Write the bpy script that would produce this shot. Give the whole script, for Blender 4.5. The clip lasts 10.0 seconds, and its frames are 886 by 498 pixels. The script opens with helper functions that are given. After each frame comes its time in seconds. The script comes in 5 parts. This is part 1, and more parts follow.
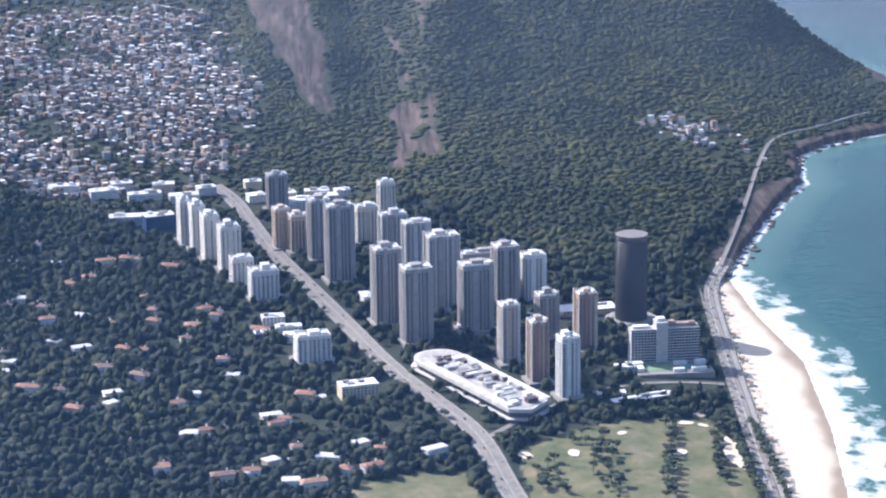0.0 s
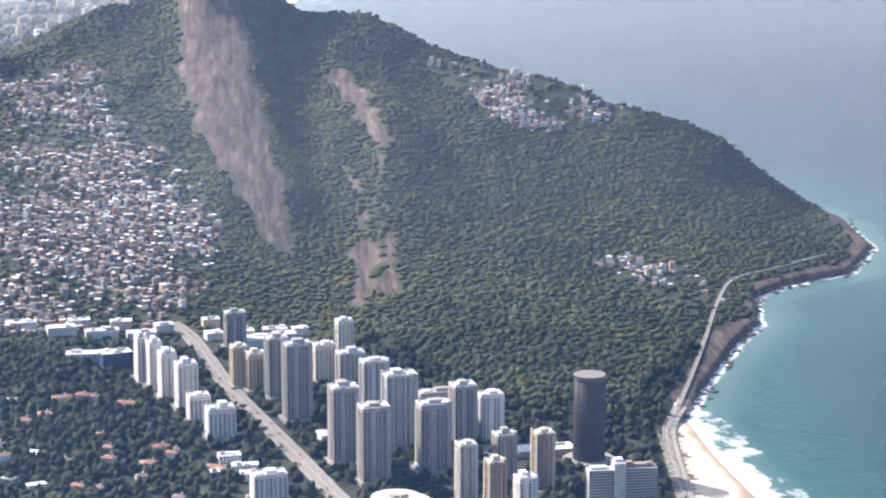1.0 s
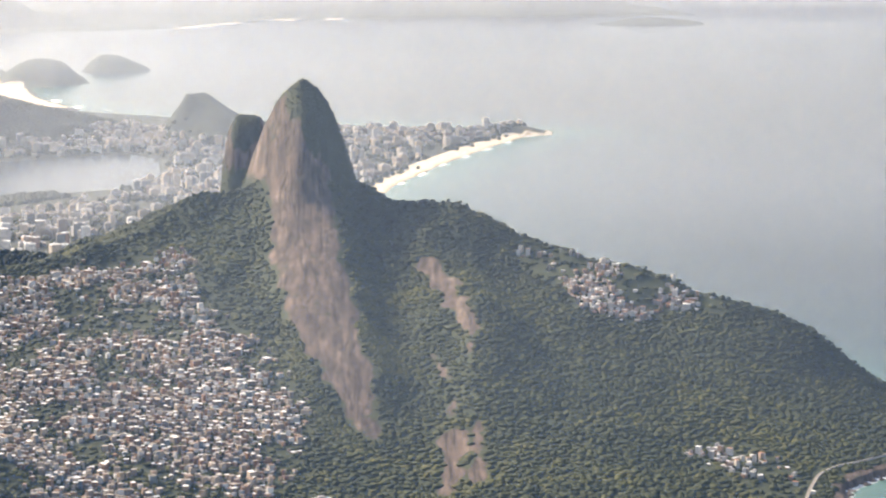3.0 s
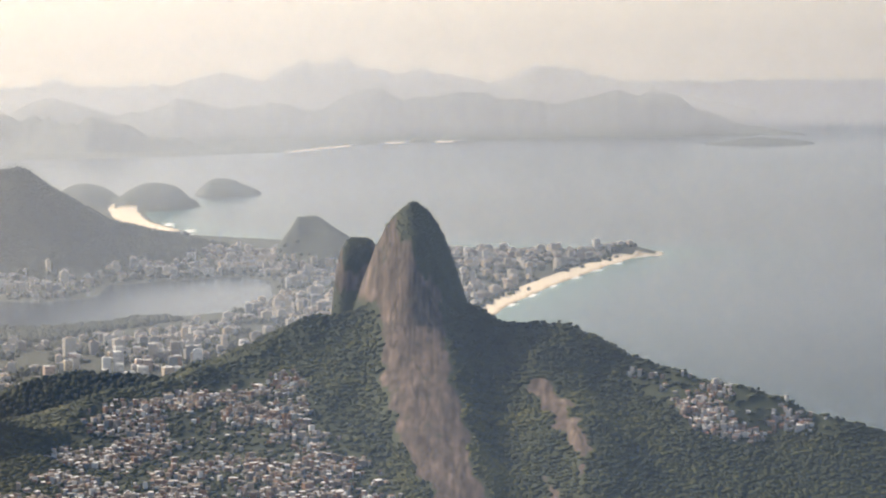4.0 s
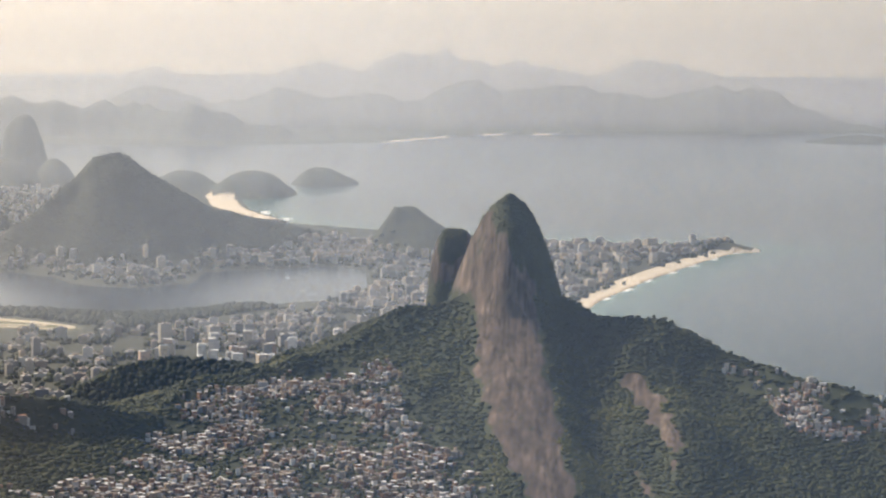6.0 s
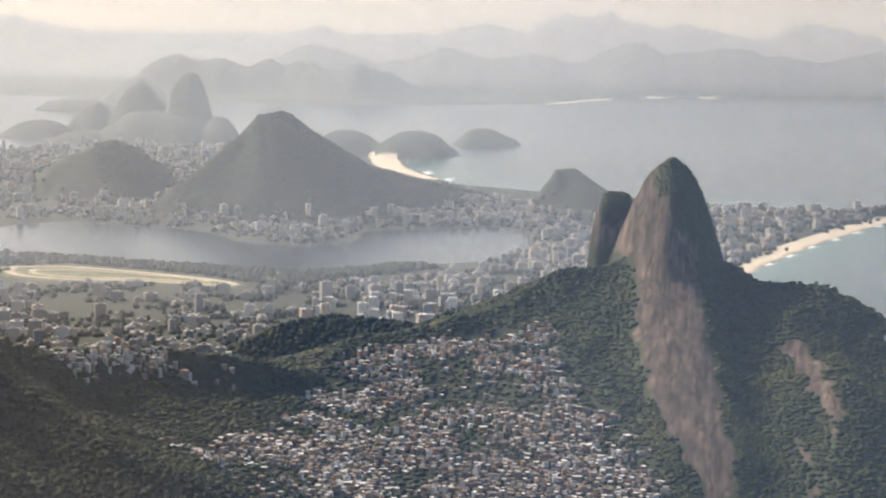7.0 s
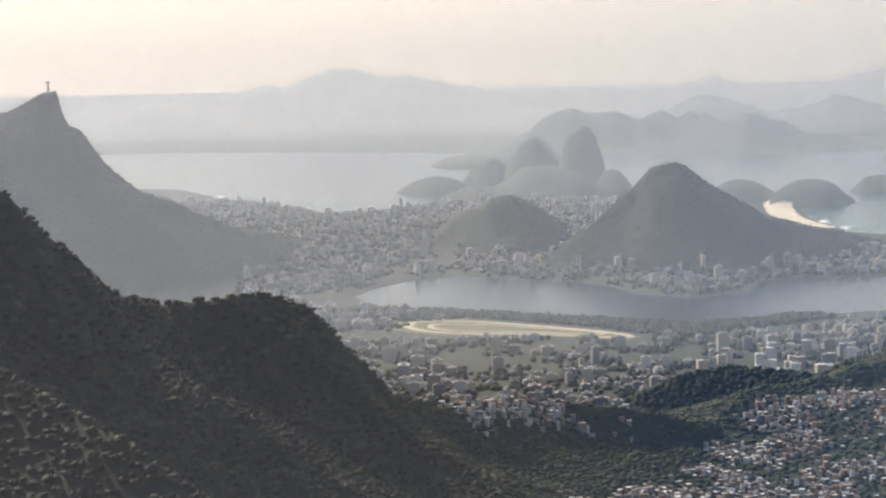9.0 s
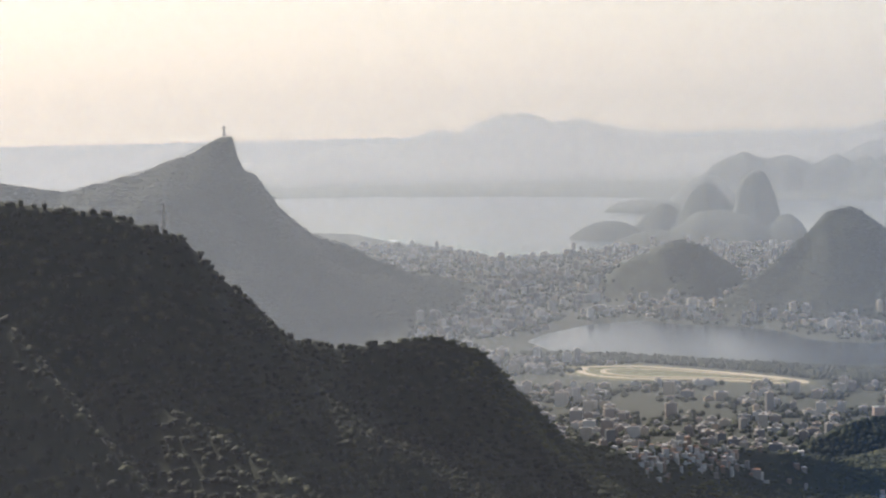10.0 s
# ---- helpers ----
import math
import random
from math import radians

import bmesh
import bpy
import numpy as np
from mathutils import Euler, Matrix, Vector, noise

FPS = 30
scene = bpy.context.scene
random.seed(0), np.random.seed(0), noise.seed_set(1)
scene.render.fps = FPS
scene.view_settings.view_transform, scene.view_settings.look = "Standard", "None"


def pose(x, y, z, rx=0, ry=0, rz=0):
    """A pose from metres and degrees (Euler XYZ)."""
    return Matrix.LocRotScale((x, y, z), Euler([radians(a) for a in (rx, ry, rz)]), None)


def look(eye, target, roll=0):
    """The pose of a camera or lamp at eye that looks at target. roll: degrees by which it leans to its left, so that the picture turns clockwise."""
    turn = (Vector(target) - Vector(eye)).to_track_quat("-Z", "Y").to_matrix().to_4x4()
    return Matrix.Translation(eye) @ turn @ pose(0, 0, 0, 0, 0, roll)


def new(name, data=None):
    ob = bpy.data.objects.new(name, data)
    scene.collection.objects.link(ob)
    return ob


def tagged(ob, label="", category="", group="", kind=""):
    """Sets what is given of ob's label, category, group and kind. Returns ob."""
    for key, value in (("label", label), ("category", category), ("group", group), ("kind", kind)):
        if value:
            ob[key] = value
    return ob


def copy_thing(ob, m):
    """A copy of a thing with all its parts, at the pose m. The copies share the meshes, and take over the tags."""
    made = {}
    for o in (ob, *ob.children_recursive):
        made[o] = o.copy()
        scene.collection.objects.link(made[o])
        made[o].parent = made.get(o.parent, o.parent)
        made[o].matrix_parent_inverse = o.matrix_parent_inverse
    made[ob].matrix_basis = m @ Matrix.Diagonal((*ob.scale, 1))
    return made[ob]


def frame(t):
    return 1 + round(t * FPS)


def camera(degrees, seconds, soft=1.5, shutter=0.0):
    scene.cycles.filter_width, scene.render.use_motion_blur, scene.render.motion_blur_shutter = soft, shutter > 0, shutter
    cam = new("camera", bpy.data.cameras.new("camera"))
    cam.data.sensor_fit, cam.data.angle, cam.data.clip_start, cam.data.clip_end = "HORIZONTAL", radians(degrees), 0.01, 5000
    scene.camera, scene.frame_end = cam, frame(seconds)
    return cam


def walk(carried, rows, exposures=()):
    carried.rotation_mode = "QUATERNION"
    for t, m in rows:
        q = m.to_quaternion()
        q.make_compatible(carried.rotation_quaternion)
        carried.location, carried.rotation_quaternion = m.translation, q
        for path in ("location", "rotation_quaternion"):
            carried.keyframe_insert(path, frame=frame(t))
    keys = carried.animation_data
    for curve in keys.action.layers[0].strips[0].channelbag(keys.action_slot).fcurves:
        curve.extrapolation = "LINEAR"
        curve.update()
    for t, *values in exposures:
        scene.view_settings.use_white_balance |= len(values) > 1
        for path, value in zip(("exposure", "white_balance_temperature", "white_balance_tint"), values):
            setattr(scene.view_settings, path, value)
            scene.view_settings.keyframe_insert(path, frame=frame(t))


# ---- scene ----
import itertools

# The view runs 24 km from a mountain top over the city to ranges across the bay, and the
# lens draws 5 km: the whole place is modelled at one fifth, all lengths below in real metres.
K = 0.2
EYE = 844.0  # height of the mountain top above the sea

cam = camera(20.433, 10.0, soft=2.2)
TURNS = [  # seconds, bearing to the right, tilt, roll in degrees
    (0.0, 3.612, -15.278, -0.640),
    (0.5, 4.257, -13.649, -0.124),
    (1.0, 4.629, -12.042, -0.017),
    (1.5, 4.851, -11.557, 0.111),
    (2.0, 4.049, -9.907, -0.206),
    (2.2, 3.433, -9.148, 0.115),
    (3.3, 1.469, -6.908, -0.512),
    (3.5, 0.353, -6.177, -0.595),
    (4.0, -0.043, -4.801, -0.617),
    (4.5, 0.000, -3.896, -0.291),
    (5.0, -0.593, -3.700, -0.499),
    (5.2, -0.407, -3.943, -0.193),
    (6.3, -3.492, -5.353, 0.306),
    (6.5, -4.316, -5.614, 0.324),
    (7.0, -6.041, -5.910, 0.762),
    (7.5, -8.806, -6.159, 0.584),
    (8.0, -10.376, -5.994, -0.554),
    (8.5, -12.306, -5.455, -0.787),
    (9.0, -15.261, -4.669, -1.083),
    (9.5, -17.821, -4.505, -1.156),
    (10.0, -19.273, -3.552, -1.267),
]
walk(cam, [(t, pose(0, 0, EYE * K, 90 + tilt, 0, -turn) @ pose(0, 0, 0, 0, 0, roll)) for t, turn, tilt, roll in TURNS],
     exposures=[(0.0, 0.8, 5720, 16), (0.5, 1.0, 6080, 16), (1.0, 1.12, 6500, 16), (2.0, 1.3, 7800, 14), (3.5, 0.8, 7900, 12), (4.0, 0.47, 7850, 11), (4.5, 0.26, 7800, 10), (6.5, 0.3, 7650, 11), (7.5, 0.44, 7450, 11), (8.2, 0.34, 7300, 11), (9.0, 0.15, 7050, 10), (10.0, -0.02, 6950, 10)])

# ---- light ----
SUN_TURN, SUN_HIGH = -51.0, 35.0  # bearing from straight ahead, and height, degrees
world = bpy.data.worlds.new("morning_sky")
scene.world = world
world.use_nodes = True
wn, wl = world.node_tree.nodes, world.node_tree.links
sky = wn.new("ShaderNodeTexSky")
sky.sky_type, sky.sun_disc = "NISHITA", False
sky.sun_elevation, sky.sun_rotation = radians(SUN_HIGH), radians(SUN_TURN)
sky.air_density, sky.dust_density, sky.ozone_density, sky.altitude = 1.0, 2.5, 1.0, 200
wl.new(sky.outputs["Color"], wn["Background"].inputs["Color"])
wn["Background"].inputs["Strength"].default_value = 0.13
sun_data = bpy.data.lights.new("sun", "SUN")
sun_data.energy, sun_data.angle, sun_data.color = 5.0, radians(0.6), (1.0, 0.93, 0.82)
sun = new("sun", sun_data)
_a, _h = radians(SUN_TURN), radians(SUN_HIGH)
sun.matrix_world = look((0, 0, 300), (-math.sin(_a) * math.cos(_h) * 100, -math.cos(_a) * math.cos(_h) * 100, 300 - math.sin(_h) * 100))


# ---- materials ----
class Mat:
    """A node material built up in a few lines."""

    def __init__(self, name, rough=0.8, metal=0.0):
        self.m = bpy.data.materials.new(name)
        self.m.use_nodes = True
        self.n, self.l = self.m.node_tree.nodes, self.m.node_tree.links
        self.b = self.n["Principled BSDF"]
        self.b.inputs["Roughness"].default_value = rough
        self.b.inputs["Metallic"].default_value = metal
        self.b.inputs["Specular IOR Level"].default_value = 0.3

    def node(self, kind, **inputs):
        nd = self.n.new(kind)
        for k, v in inputs.items():
            nd.inputs[k.replace("_", " ")].default_value = v
        return nd

    def link(self, a, b):
        self.l.new(a, b)

    def coords(self, per_object=False):
        tc = self.n.new("ShaderNodeTexCoord")
        mp = self.node("ShaderNodeMapping", Scale=(1 / K, 1 / K, 1 / K))
        self.link(tc.outputs["Object"], mp.inputs["Vector"])
        return mp.outputs["Vector"]

    def noise(self, size, detail=4.0, rough=0.6):
        nd = self.node("ShaderNodeTexNoise", Scale=1.0 / size, Detail=detail, Roughness=rough)
        self.link(self.coords(), nd.inputs["Vector"])
        return nd.outputs["Fac"]

    def attr(self, name):
        nd = self.n.new("ShaderNodeAttribute")
        nd.attribute_name = name
        return nd.outputs["Fac"]

    def ramp(self, fac, *stops):
        nd = self.n.new("ShaderNodeValToRGB")
        e = nd.color_ramp.elements
        while len(e) < len(stops):
            e.new(0.5)
        for el, (p, c) in zip(e, stops):
            el.position, el.color = p, (*c, 1) if len(c) == 3 else c
        self.link(fac, nd.inputs["Fac"])
        return nd.outputs["Color"]

    def grey(self, fac, lo, hi, a=0.0, b=1.0):
        nd = self.node("ShaderNodeMapRange")
        nd.inputs["From Min"].default_value, nd.inputs["From Max"].default_value = lo, hi
        nd.inputs["To Min"].default_value, nd.inputs["To Max"].default_value = a, b
        self.link(fac, nd.inputs["Value"])
        return nd.outputs["Result"]

    def math(self, op, a, b):
        nd = self.n.new("ShaderNodeMath")
        nd.operation = op
        for i, v in enumerate((a, b)):
            if isinstance(v, (int, float)):
                nd.inputs[i].default_value = v
            else:
                self.link(v, nd.inputs[i])
        return nd.outputs[0]

    def mix(self, fac, a, b, mode="MIX"):
        nd = self.n.new("ShaderNodeMix")
        nd.data_type, nd.blend_type = "RGBA", mode
        for sock, v in ((nd.inputs[0], fac), (nd.inputs[6], a), (nd.inputs[7], b)):
            if isinstance(v, (int, float)):
                sock.default_value = v
            elif isinstance(v, tuple):
                sock.default_value = (*v, 1) if len(v) == 3 else v
            else:
                self.link(v, sock)
        return nd.outputs[2]

    def colour(self, c):
        self.link(c, self.b.inputs["Base Color"])
        return self

    def bump(self, fac, strength, dist):
        nd = self.node("ShaderNodeBump", Strength=strength, Distance=dist * K)
        self.link(fac, nd.inputs["Height"])
        self.link(nd.outputs["Normal"], self.b.inputs["Normal"])
        return self


def paint(name, c, rough=0.75, stain=0.18, size=6.0):
    """A plain painted or rendered surface with stains at two scales."""
    m = Mat(name, rough)
    f = m.math("ADD", m.math("MULTIPLY", m.noise(size), 0.6), m.math("MULTIPLY", m.noise(size * 0.15), 0.4))
    dark = tuple(v * (1 - stain * 1.6) for v in c)
    light = tuple(min(0.9, v * (1 + stain)) for v in c)
    return m.colour(m.ramp(f, (0.32, dark), (0.68, light))).m


def glass(name, c=(0.03, 0.04, 0.05)):
    m = Mat(name, 0.12)
    m.b.inputs["Specular IOR Level"].default_value = 0.6
    f = m.noise(3.0, 2)
    return m.colour(m.ramp(f, (0.4, tuple(v * 0.6 for v in c)), (0.6, tuple(v * 1.8 for v in c)))).m


def island_paint(name, stops, rough=0.8, stain=0.25, roofs=None):
    """Colour by piece: each loose piece of a joined mesh takes one of the stops."""
    m = Mat(name, rough)
    g = m.n.new("ShaderNodeNewGeometry")
    nd = m.ramp(g.outputs["Random Per Island"], *[(i / len(stops), c) for i, c in enumerate(stops)])
    nd.node.color_ramp.interpolation = "CONSTANT"
    if roofs:
        # flat roofs of sheet and concrete, lighter than the walls to paint in sunlight
        pick = m.math("FRACT", m.math("MULTIPLY", g.outputs["Random Per Island"], 17.31), 0.0)
        top = m.ramp(pick, *[(i / len(roofs), c) for i, c in enumerate(roofs)])
        top.node.color_ramp.interpolation = "CONSTANT"
        sep = m.n.new("ShaderNodeSeparateXYZ")
        m.link(g.outputs["Normal"], sep.inputs[0])
        nd = m.mix(m.grey(sep.outputs["Z"], 0.45, 0.55), nd, top)
    f = m.grey(m.noise(3.0), 0.3, 0.7, 1 - stain, 1.0)
    return m.colour(m.mix(1.0, nd, f, "MULTIPLY")).m


# ---- the lie of the land ----
def seg_dist(X, Y, pts, closed=False):
    """Distance to a line through pts, and the third value of pts at the nearest place."""
    best = np.full(X.shape, 1e12)
    val = np.zeros(X.shape)
    pts = list(pts) + ([pts[0]] if closed else [])
    for p, q in zip(pts, pts[1:]):
        dx, dy = q[0] - p[0], q[1] - p[1]
        u = np.clip(((X - p[0]) * dx + (Y - p[1]) * dy) / (dx * dx + dy * dy + 1e-9), 0, 1)
        d = (X - p[0] - u * dx) ** 2 + (Y - p[1] - u * dy) ** 2
        near = d < best
        best = np.where(near, d, best)
        if len(p) > 2:
            val = np.where(near, p[2] + u * (q[2] - p[2]), val)
    return np.sqrt(best), val


def soft_dist(X, Y, pts, p=7):
    """Like seg_dist, but blended between neighbouring stretches, so that slopes have no creases."""
    tot, val = np.zeros(X.shape), np.zeros(X.shape)
    best = np.full(X.shape, 1e12)
    for a, b in zip(pts, pts[1:]):
        dx, dy = b[0] - a[0], b[1] - a[1]
        u = np.clip(((X - a[0]) * dx + (Y - a[1]) * dy) / (dx * dx + dy * dy + 1e-9), 0, 1)
        d = np.sqrt((X - a[0] - u * dx) ** 2 + (Y - a[1] - u * dy) ** 2) + 0.5
        best = np.minimum(best, d)
        w = (d / 1000) ** -p
        tot += w
        if len(a) > 2:
            val += w * (a[2] + u * (b[2] - a[2]))
    return best * 0.6 + 0.4 * (tot ** (-1 / p)) * 1000 * 1.05, val / tot


def inside(X, Y, pts):
    res = np.zeros(X.shape, bool)
    for p, q in zip(pts, list(pts[1:]) + [pts[0]]):
        cross = (p[1] > Y) != (q[1] > Y)
        res ^= cross & (X < (q[0] - p[0]) * (Y - p[1]) / (q[1] - p[1] + 1e-9) + p[0])
    return res


def lattice(ix, iy, seed):
    h = (ix * 374761393 + iy * 668265263 + seed * 1442695041) & 0x7FFFFFFF
    h = ((h ^ (h >> 13)) * 1274126177) & 0x7FFFFFFF
    return ((h ^ (h >> 16)) & 0xFFFF) / 65535.0


def rough_land(X, Y, size, octaves=4, seed=1):
    """Fractal noise from -1 to 1 in metres of the plan."""
    out, amp, tot = np.zeros(X.shape), 1.0, 0.0
    for o in range(octaves):
        gx, gy = X / size + 37.3 * o, Y / size - 19.7 * o
        ix, iy = np.floor(gx).astype(np.int64), np.floor(gy).astype(np.int64)
        fx, fy = gx - ix, gy - iy
        fx, fy = fx * fx * (3 - 2 * fx), fy * fy * (3 - 2 * fy)
        a, b = lattice(ix, iy, seed + o), lattice(ix + 1, iy, seed + o)
        c, d = lattice(ix, iy + 1, seed + o), lattice(ix + 1, iy + 1, seed + o)
        out += amp * ((a + (b - a) * fx) * (1 - fy) + (c + (d - c) * fx) * fy)
        tot += amp
        amp, size = amp * 0.5, size * 0.5
    return out / tot * 2 - 1


COAST = [(900, -6000), (700, -500), (560, 900), (480, 1500), (495, 2000), (517, 2151), (543, 2344), (561, 2569), (543, 2745), (537, 2916),
         (582, 3044), (672, 3275), (727, 3386), (752, 3545), (823, 3634), (938, 3705), (1021, 3890), (1025, 4102), (995, 4232),
         (850, 4520), (560, 5000), (250, 5500), (80, 6200), (60, 7000), (188, 7805), (368, 8478), (608, 9208), (780, 9664), (900, 9760),
         (760, 9850), (-300, 10300), (-1130, 10950), (-1190, 11190), (-1400, 11780), (-1560, 12640), (-1350, 12900), (-1500, 13300),
         (-2500, 13500), (-2700, 14150), (-3250, 14200), (-3250, 13400), (-3600, 12700), (-3841, 12054), (-4500, 12900),
         (-4972, 13387), (-5600, 14300), (-9000, 15000), (-25000, 15500), (-25000, -6000)]
LAGOON = [(-2506, 8006), (-2513, 8298), (-2458, 8615), (-2315, 8780), (-2062, 8644), (-1862, 8594), (-1683, 8422), (-1583, 8213), (-1469, 8127),
          (-1330, 8101), (-1181, 8263), (-1197, 8663), (-951, 8808), (-741, 8930), (-624, 8746), (-573, 8162), (-661, 7770), (-923, 7567),
          (-1039, 7284), (-1208, 7268), (-1493, 7373), (-1989, 7554), (-2200, 7636), (-2347, 7745)]
FAR_SHORE = [(-9206, 18875), (-7594, 19579), (-6168, 19445), (-4907, 18976), (-2910, 18371), (-1976, 18796), (-1212, 19262), (-544, 20793),
             (925, 21180), (2258, 21482), (3199, 21665), (3145, 22380), (3047, 24814), (-10959, 22470)]
BEACHES = [([(480, 1500), (495, 2000), (517, 2151), (543, 2344), (561, 2569), (543, 2745), (530, 2900)], 80),
           ([(60, 7000), (188, 7805), (368, 8478), (608, 9208), (780, 9664)], 95),
           ([(-1285, 11200), (-1400, 11480), (-1530, 11900), (-1650, 12580)], 78),
           ([(-1212, 19262), (-779, 20285)], 45), ([(-473, 20825), (73, 20970)], 32)]

# Ridges as x, y, height; each massif falls from its ridge to its foot line.
TWIN_RIDGE = [(-678, 4297, 172), (-632, 4405, 210), (-570, 4484, 211), (-470, 4536, 223), (-371, 4605, 255), (-270, 4682, 313),
              (-158, 4727, 339), (48, 4740, 347), (101, 4699, 321), (239, 4634, 302), (340, 4557, 256), (438, 4469, 235),
              (533, 4388, 219), (628, 4335, 194), (770, 4261, 167), (833, 4219, 138), (905, 4173, 75), (978, 4136, 25)]
TWIN_FOOT = [(1005, 4232), (1035, 4102), (1031, 3890), (948, 3695), (833, 3624), (762, 3535), (737, 3376), (682, 3265), (590, 3044), (540, 2930),
             (450, 2850), (330, 2890), (230, 3010), (140, 3260), (40, 3400), (-120, 3400), (-300, 3380), (-520, 3420), (-820, 3560), (-1150, 3900),
             (-1250, 4700), (-900, 5300), (-300, 5500), (200, 5300), (500, 4950), (850, 4500)]
NORTH_RIDGE = [(-2081, 1874, 746), (-1650, 2446, 741), (-1476, 2612, 728), (-1358, 2675, 707), (-1293, 2729, 679), (-1258, 2779, 620),
               (-1234, 2898, 540), (-1205, 3018, 513), (-1111, 3160, 514), (-1070, 3206, 493), (-1026, 3273, 418), (-1017, 3349, 352),
               (-983, 3619, 299), (-929, 3839, 279), (-881, 3953, 255), (-789, 4074, 233), (-711, 4190, 192), (-678, 4297, 172)]
NORTH_FOOT = [(-350, 3350), (-300, 2900), (-330, 2500), (-450, 2100), (-700, 1700), (-1300, 1500), (-3000, 1200), (-4500, 2200), (-4200, 4200),
              (-2600, 5300), (-1700, 5400), (-1100, 5200), (-600, 5000), (-260, 4500), (-240, 3800)]
STATUE_RIDGE = [(-6171, 7354, 576), (-4622, 8185, 554), (-4420, 8296, 519), (-4129, 8333, 586), (-3924, 8377, 663), (-3824, 8411, 715),
                (-3773, 8435, 721), (-3748, 8446, 594), (-3699, 8467, 570), (-3613, 8515, 435), (-3521, 8586, 333), (-3437, 8642, 305),
                (-3175, 8848, 155), (-2952, 8925, 30)]
STATUE_FOOT = [(-6500, 6300), (-4600, 6800), (-3400, 7350), (-2900, 8000), (-2750, 8900), (-3000, 10000), (-4500, 11000), (-9000, 10500), (-9000, 7000)]
GOAT_RIDGE = [(-1923, 9048, 148), (-1750, 9236, 315), (-1697, 9246, 378), (-1611, 9281, 413), (-1560, 9320, 369), (-1511, 9379, 320), (-1419, 9495, 248), (-1321, 9610, 173), (-1065, 9742, 100), (-823, 9816, 43)]
GOAT_FOOT = [(-2150, 8800), (-1700, 8600), (-1350, 8650), (-900, 8950), (-680, 9350), (-700, 10200), (-1300, 10500), (-2100, 10300)]
COVE_RIDGE = [(-602, 9180, 55), (-565, 9233, 197), (-535, 9285, 210), (-472, 9308, 192), (-343, 9344, 103), (-196, 9348, 26)]
COVE_FOOT = [(-680, 9150), (-500, 8950), (-200, 9000), (-60, 9300), (-250, 9700), (-650, 9700)]
LOW_RIDGE = [(-3361, 13281, 78), (-3196, 13425, 169), (-3068, 13506, 186), (-2724, 13631, 116)]
LOW_FOOT = [(-3600, 13300), (-3100, 13150), (-2600, 13400), (-2700, 14150), (-3300, 14150)]
GREEN_RIDGE = [(-919, 4864, 136), (-846, 4979, 159), (-761, 5043, 170), (-644, 5059, 160), (-519, 5023, 161), (-401, 4984, 177)]
SPURS = [([(-1313, 2186, 684), (-1233, 2175, 634), (-1171, 2129, 594), (-1092, 2081, 546), (-997, 2017, 484), (-874, 1964, 387)], 1.2),
         ([(-1271, 2495, 535), (-1167, 2435, 501), (-999, 2346, 451), (-882, 2286, 400), (-726, 2235, 310)], 0.75),
         (GREEN_RIDGE, 0.45)]
RANGES = [([(-4739, 19739, -7), (-4577, 19983, 236), (-4343, 20035, 336), (-3978, 20110, 264), (-3613, 20179, 289), (-3297, 20132, 221),
            (-2941, 19681, 219), (-2735, 19610, 256), (-2319, 19563, 135), (-1779, 19620, 63), (-1470, 19545, -12)], 0.8),
          ([(-3949, 21948, 221), (-3481, 22027, 404), (-2911, 22109, 280), (-2408, 22170, 338), (-1944, 22215, 252), (-1594, 22243, 338), (-1167, 22269, 291), (-817, 22285, 377), (-588, 22292, 447), (-350, 22297, 357), (-78, 22300, 396),
            (432, 22296, 392), (938, 22280, 268), (1439, 22254, 400), (1750, 22231, 431), (1862, 22222, 474), (2021, 22208, 377), (2377, 22173, 194), (2980, 22100, -13)], 0.8),
          ([(-10477, 21481, 218), (-9415, 21967, 285), (-8814, 22216, 335), (-8409, 22372, 260), (-7978, 22529, 218), (-5782, 23190, 218), (-4560, 23461, 302)], 0.8),
          ([(-9103, 22531, 293), (-8120, 22903, 568), (-7271, 23187, 696), (-6633, 23377, 556), (-5879, 23578, 420), (-4637, 23854, 441), (-4136, 23945, 483), (-3739, 24011, 530),
            (-3466, 24052, 479), (-3079, 24104, 513), (-2540, 24167, 488), (-2084, 24210, 598), (-1780, 24235, 564), (-1356, 24262, 674), (-975, 24280, 696), (-509, 24295, 581), (-89, 24300, 606), (466, 24296, 496), (806, 24287, 590), (1124, 24274, 632), (1399, 24260, 539), (1695, 24241, 496), (2540, 24167, 356), (3172, 24092, 123)], 1.1)]
# Single domes: x, y, height, half-widths across and along, power of the flank.
DOMES = [((*(-2900, 13700, 391), 158, 230, 2.6)), ((*(-4199, 18017, 214), 260, 300, 2.2)), ((*(-3814, 13886, 99), 230, 260, 2.0)),
         ((*(-2424, 9908, 227), 330, 400, 1.7)), ((*(-1533, 12859, 134), 260, 300, 2.0)), ((*(-1890, 12862, 129), 230, 300, 2.0)),
         ((*(-1253, 13843, 94), 190, 160, 2.2)), ((*(677, 9676, 33), 190, 80, 1.6)), ((*(2563, 19734, 62), 420, 200, 2.0)),
         ((*(891, 9609, -4), 90, 40, 2.0)), ((*(-4407, 17039, 85), 330, 300, 2.0)), ((*(-2684, 13434, 155), 130, 200, 2.2)), ((*(-3290, 14150, 338), 260, 260, 1.45)), ((*(-3560, 14200, 200), 190, 200, 1.8)), ((*(-3060, 13284, 196), 380, 300, 1.5)), ((*(-2944, 13278, 167), 260, 260, 1.8)), ((*(-3372, 13227, 81), 260, 240, 1.8))]


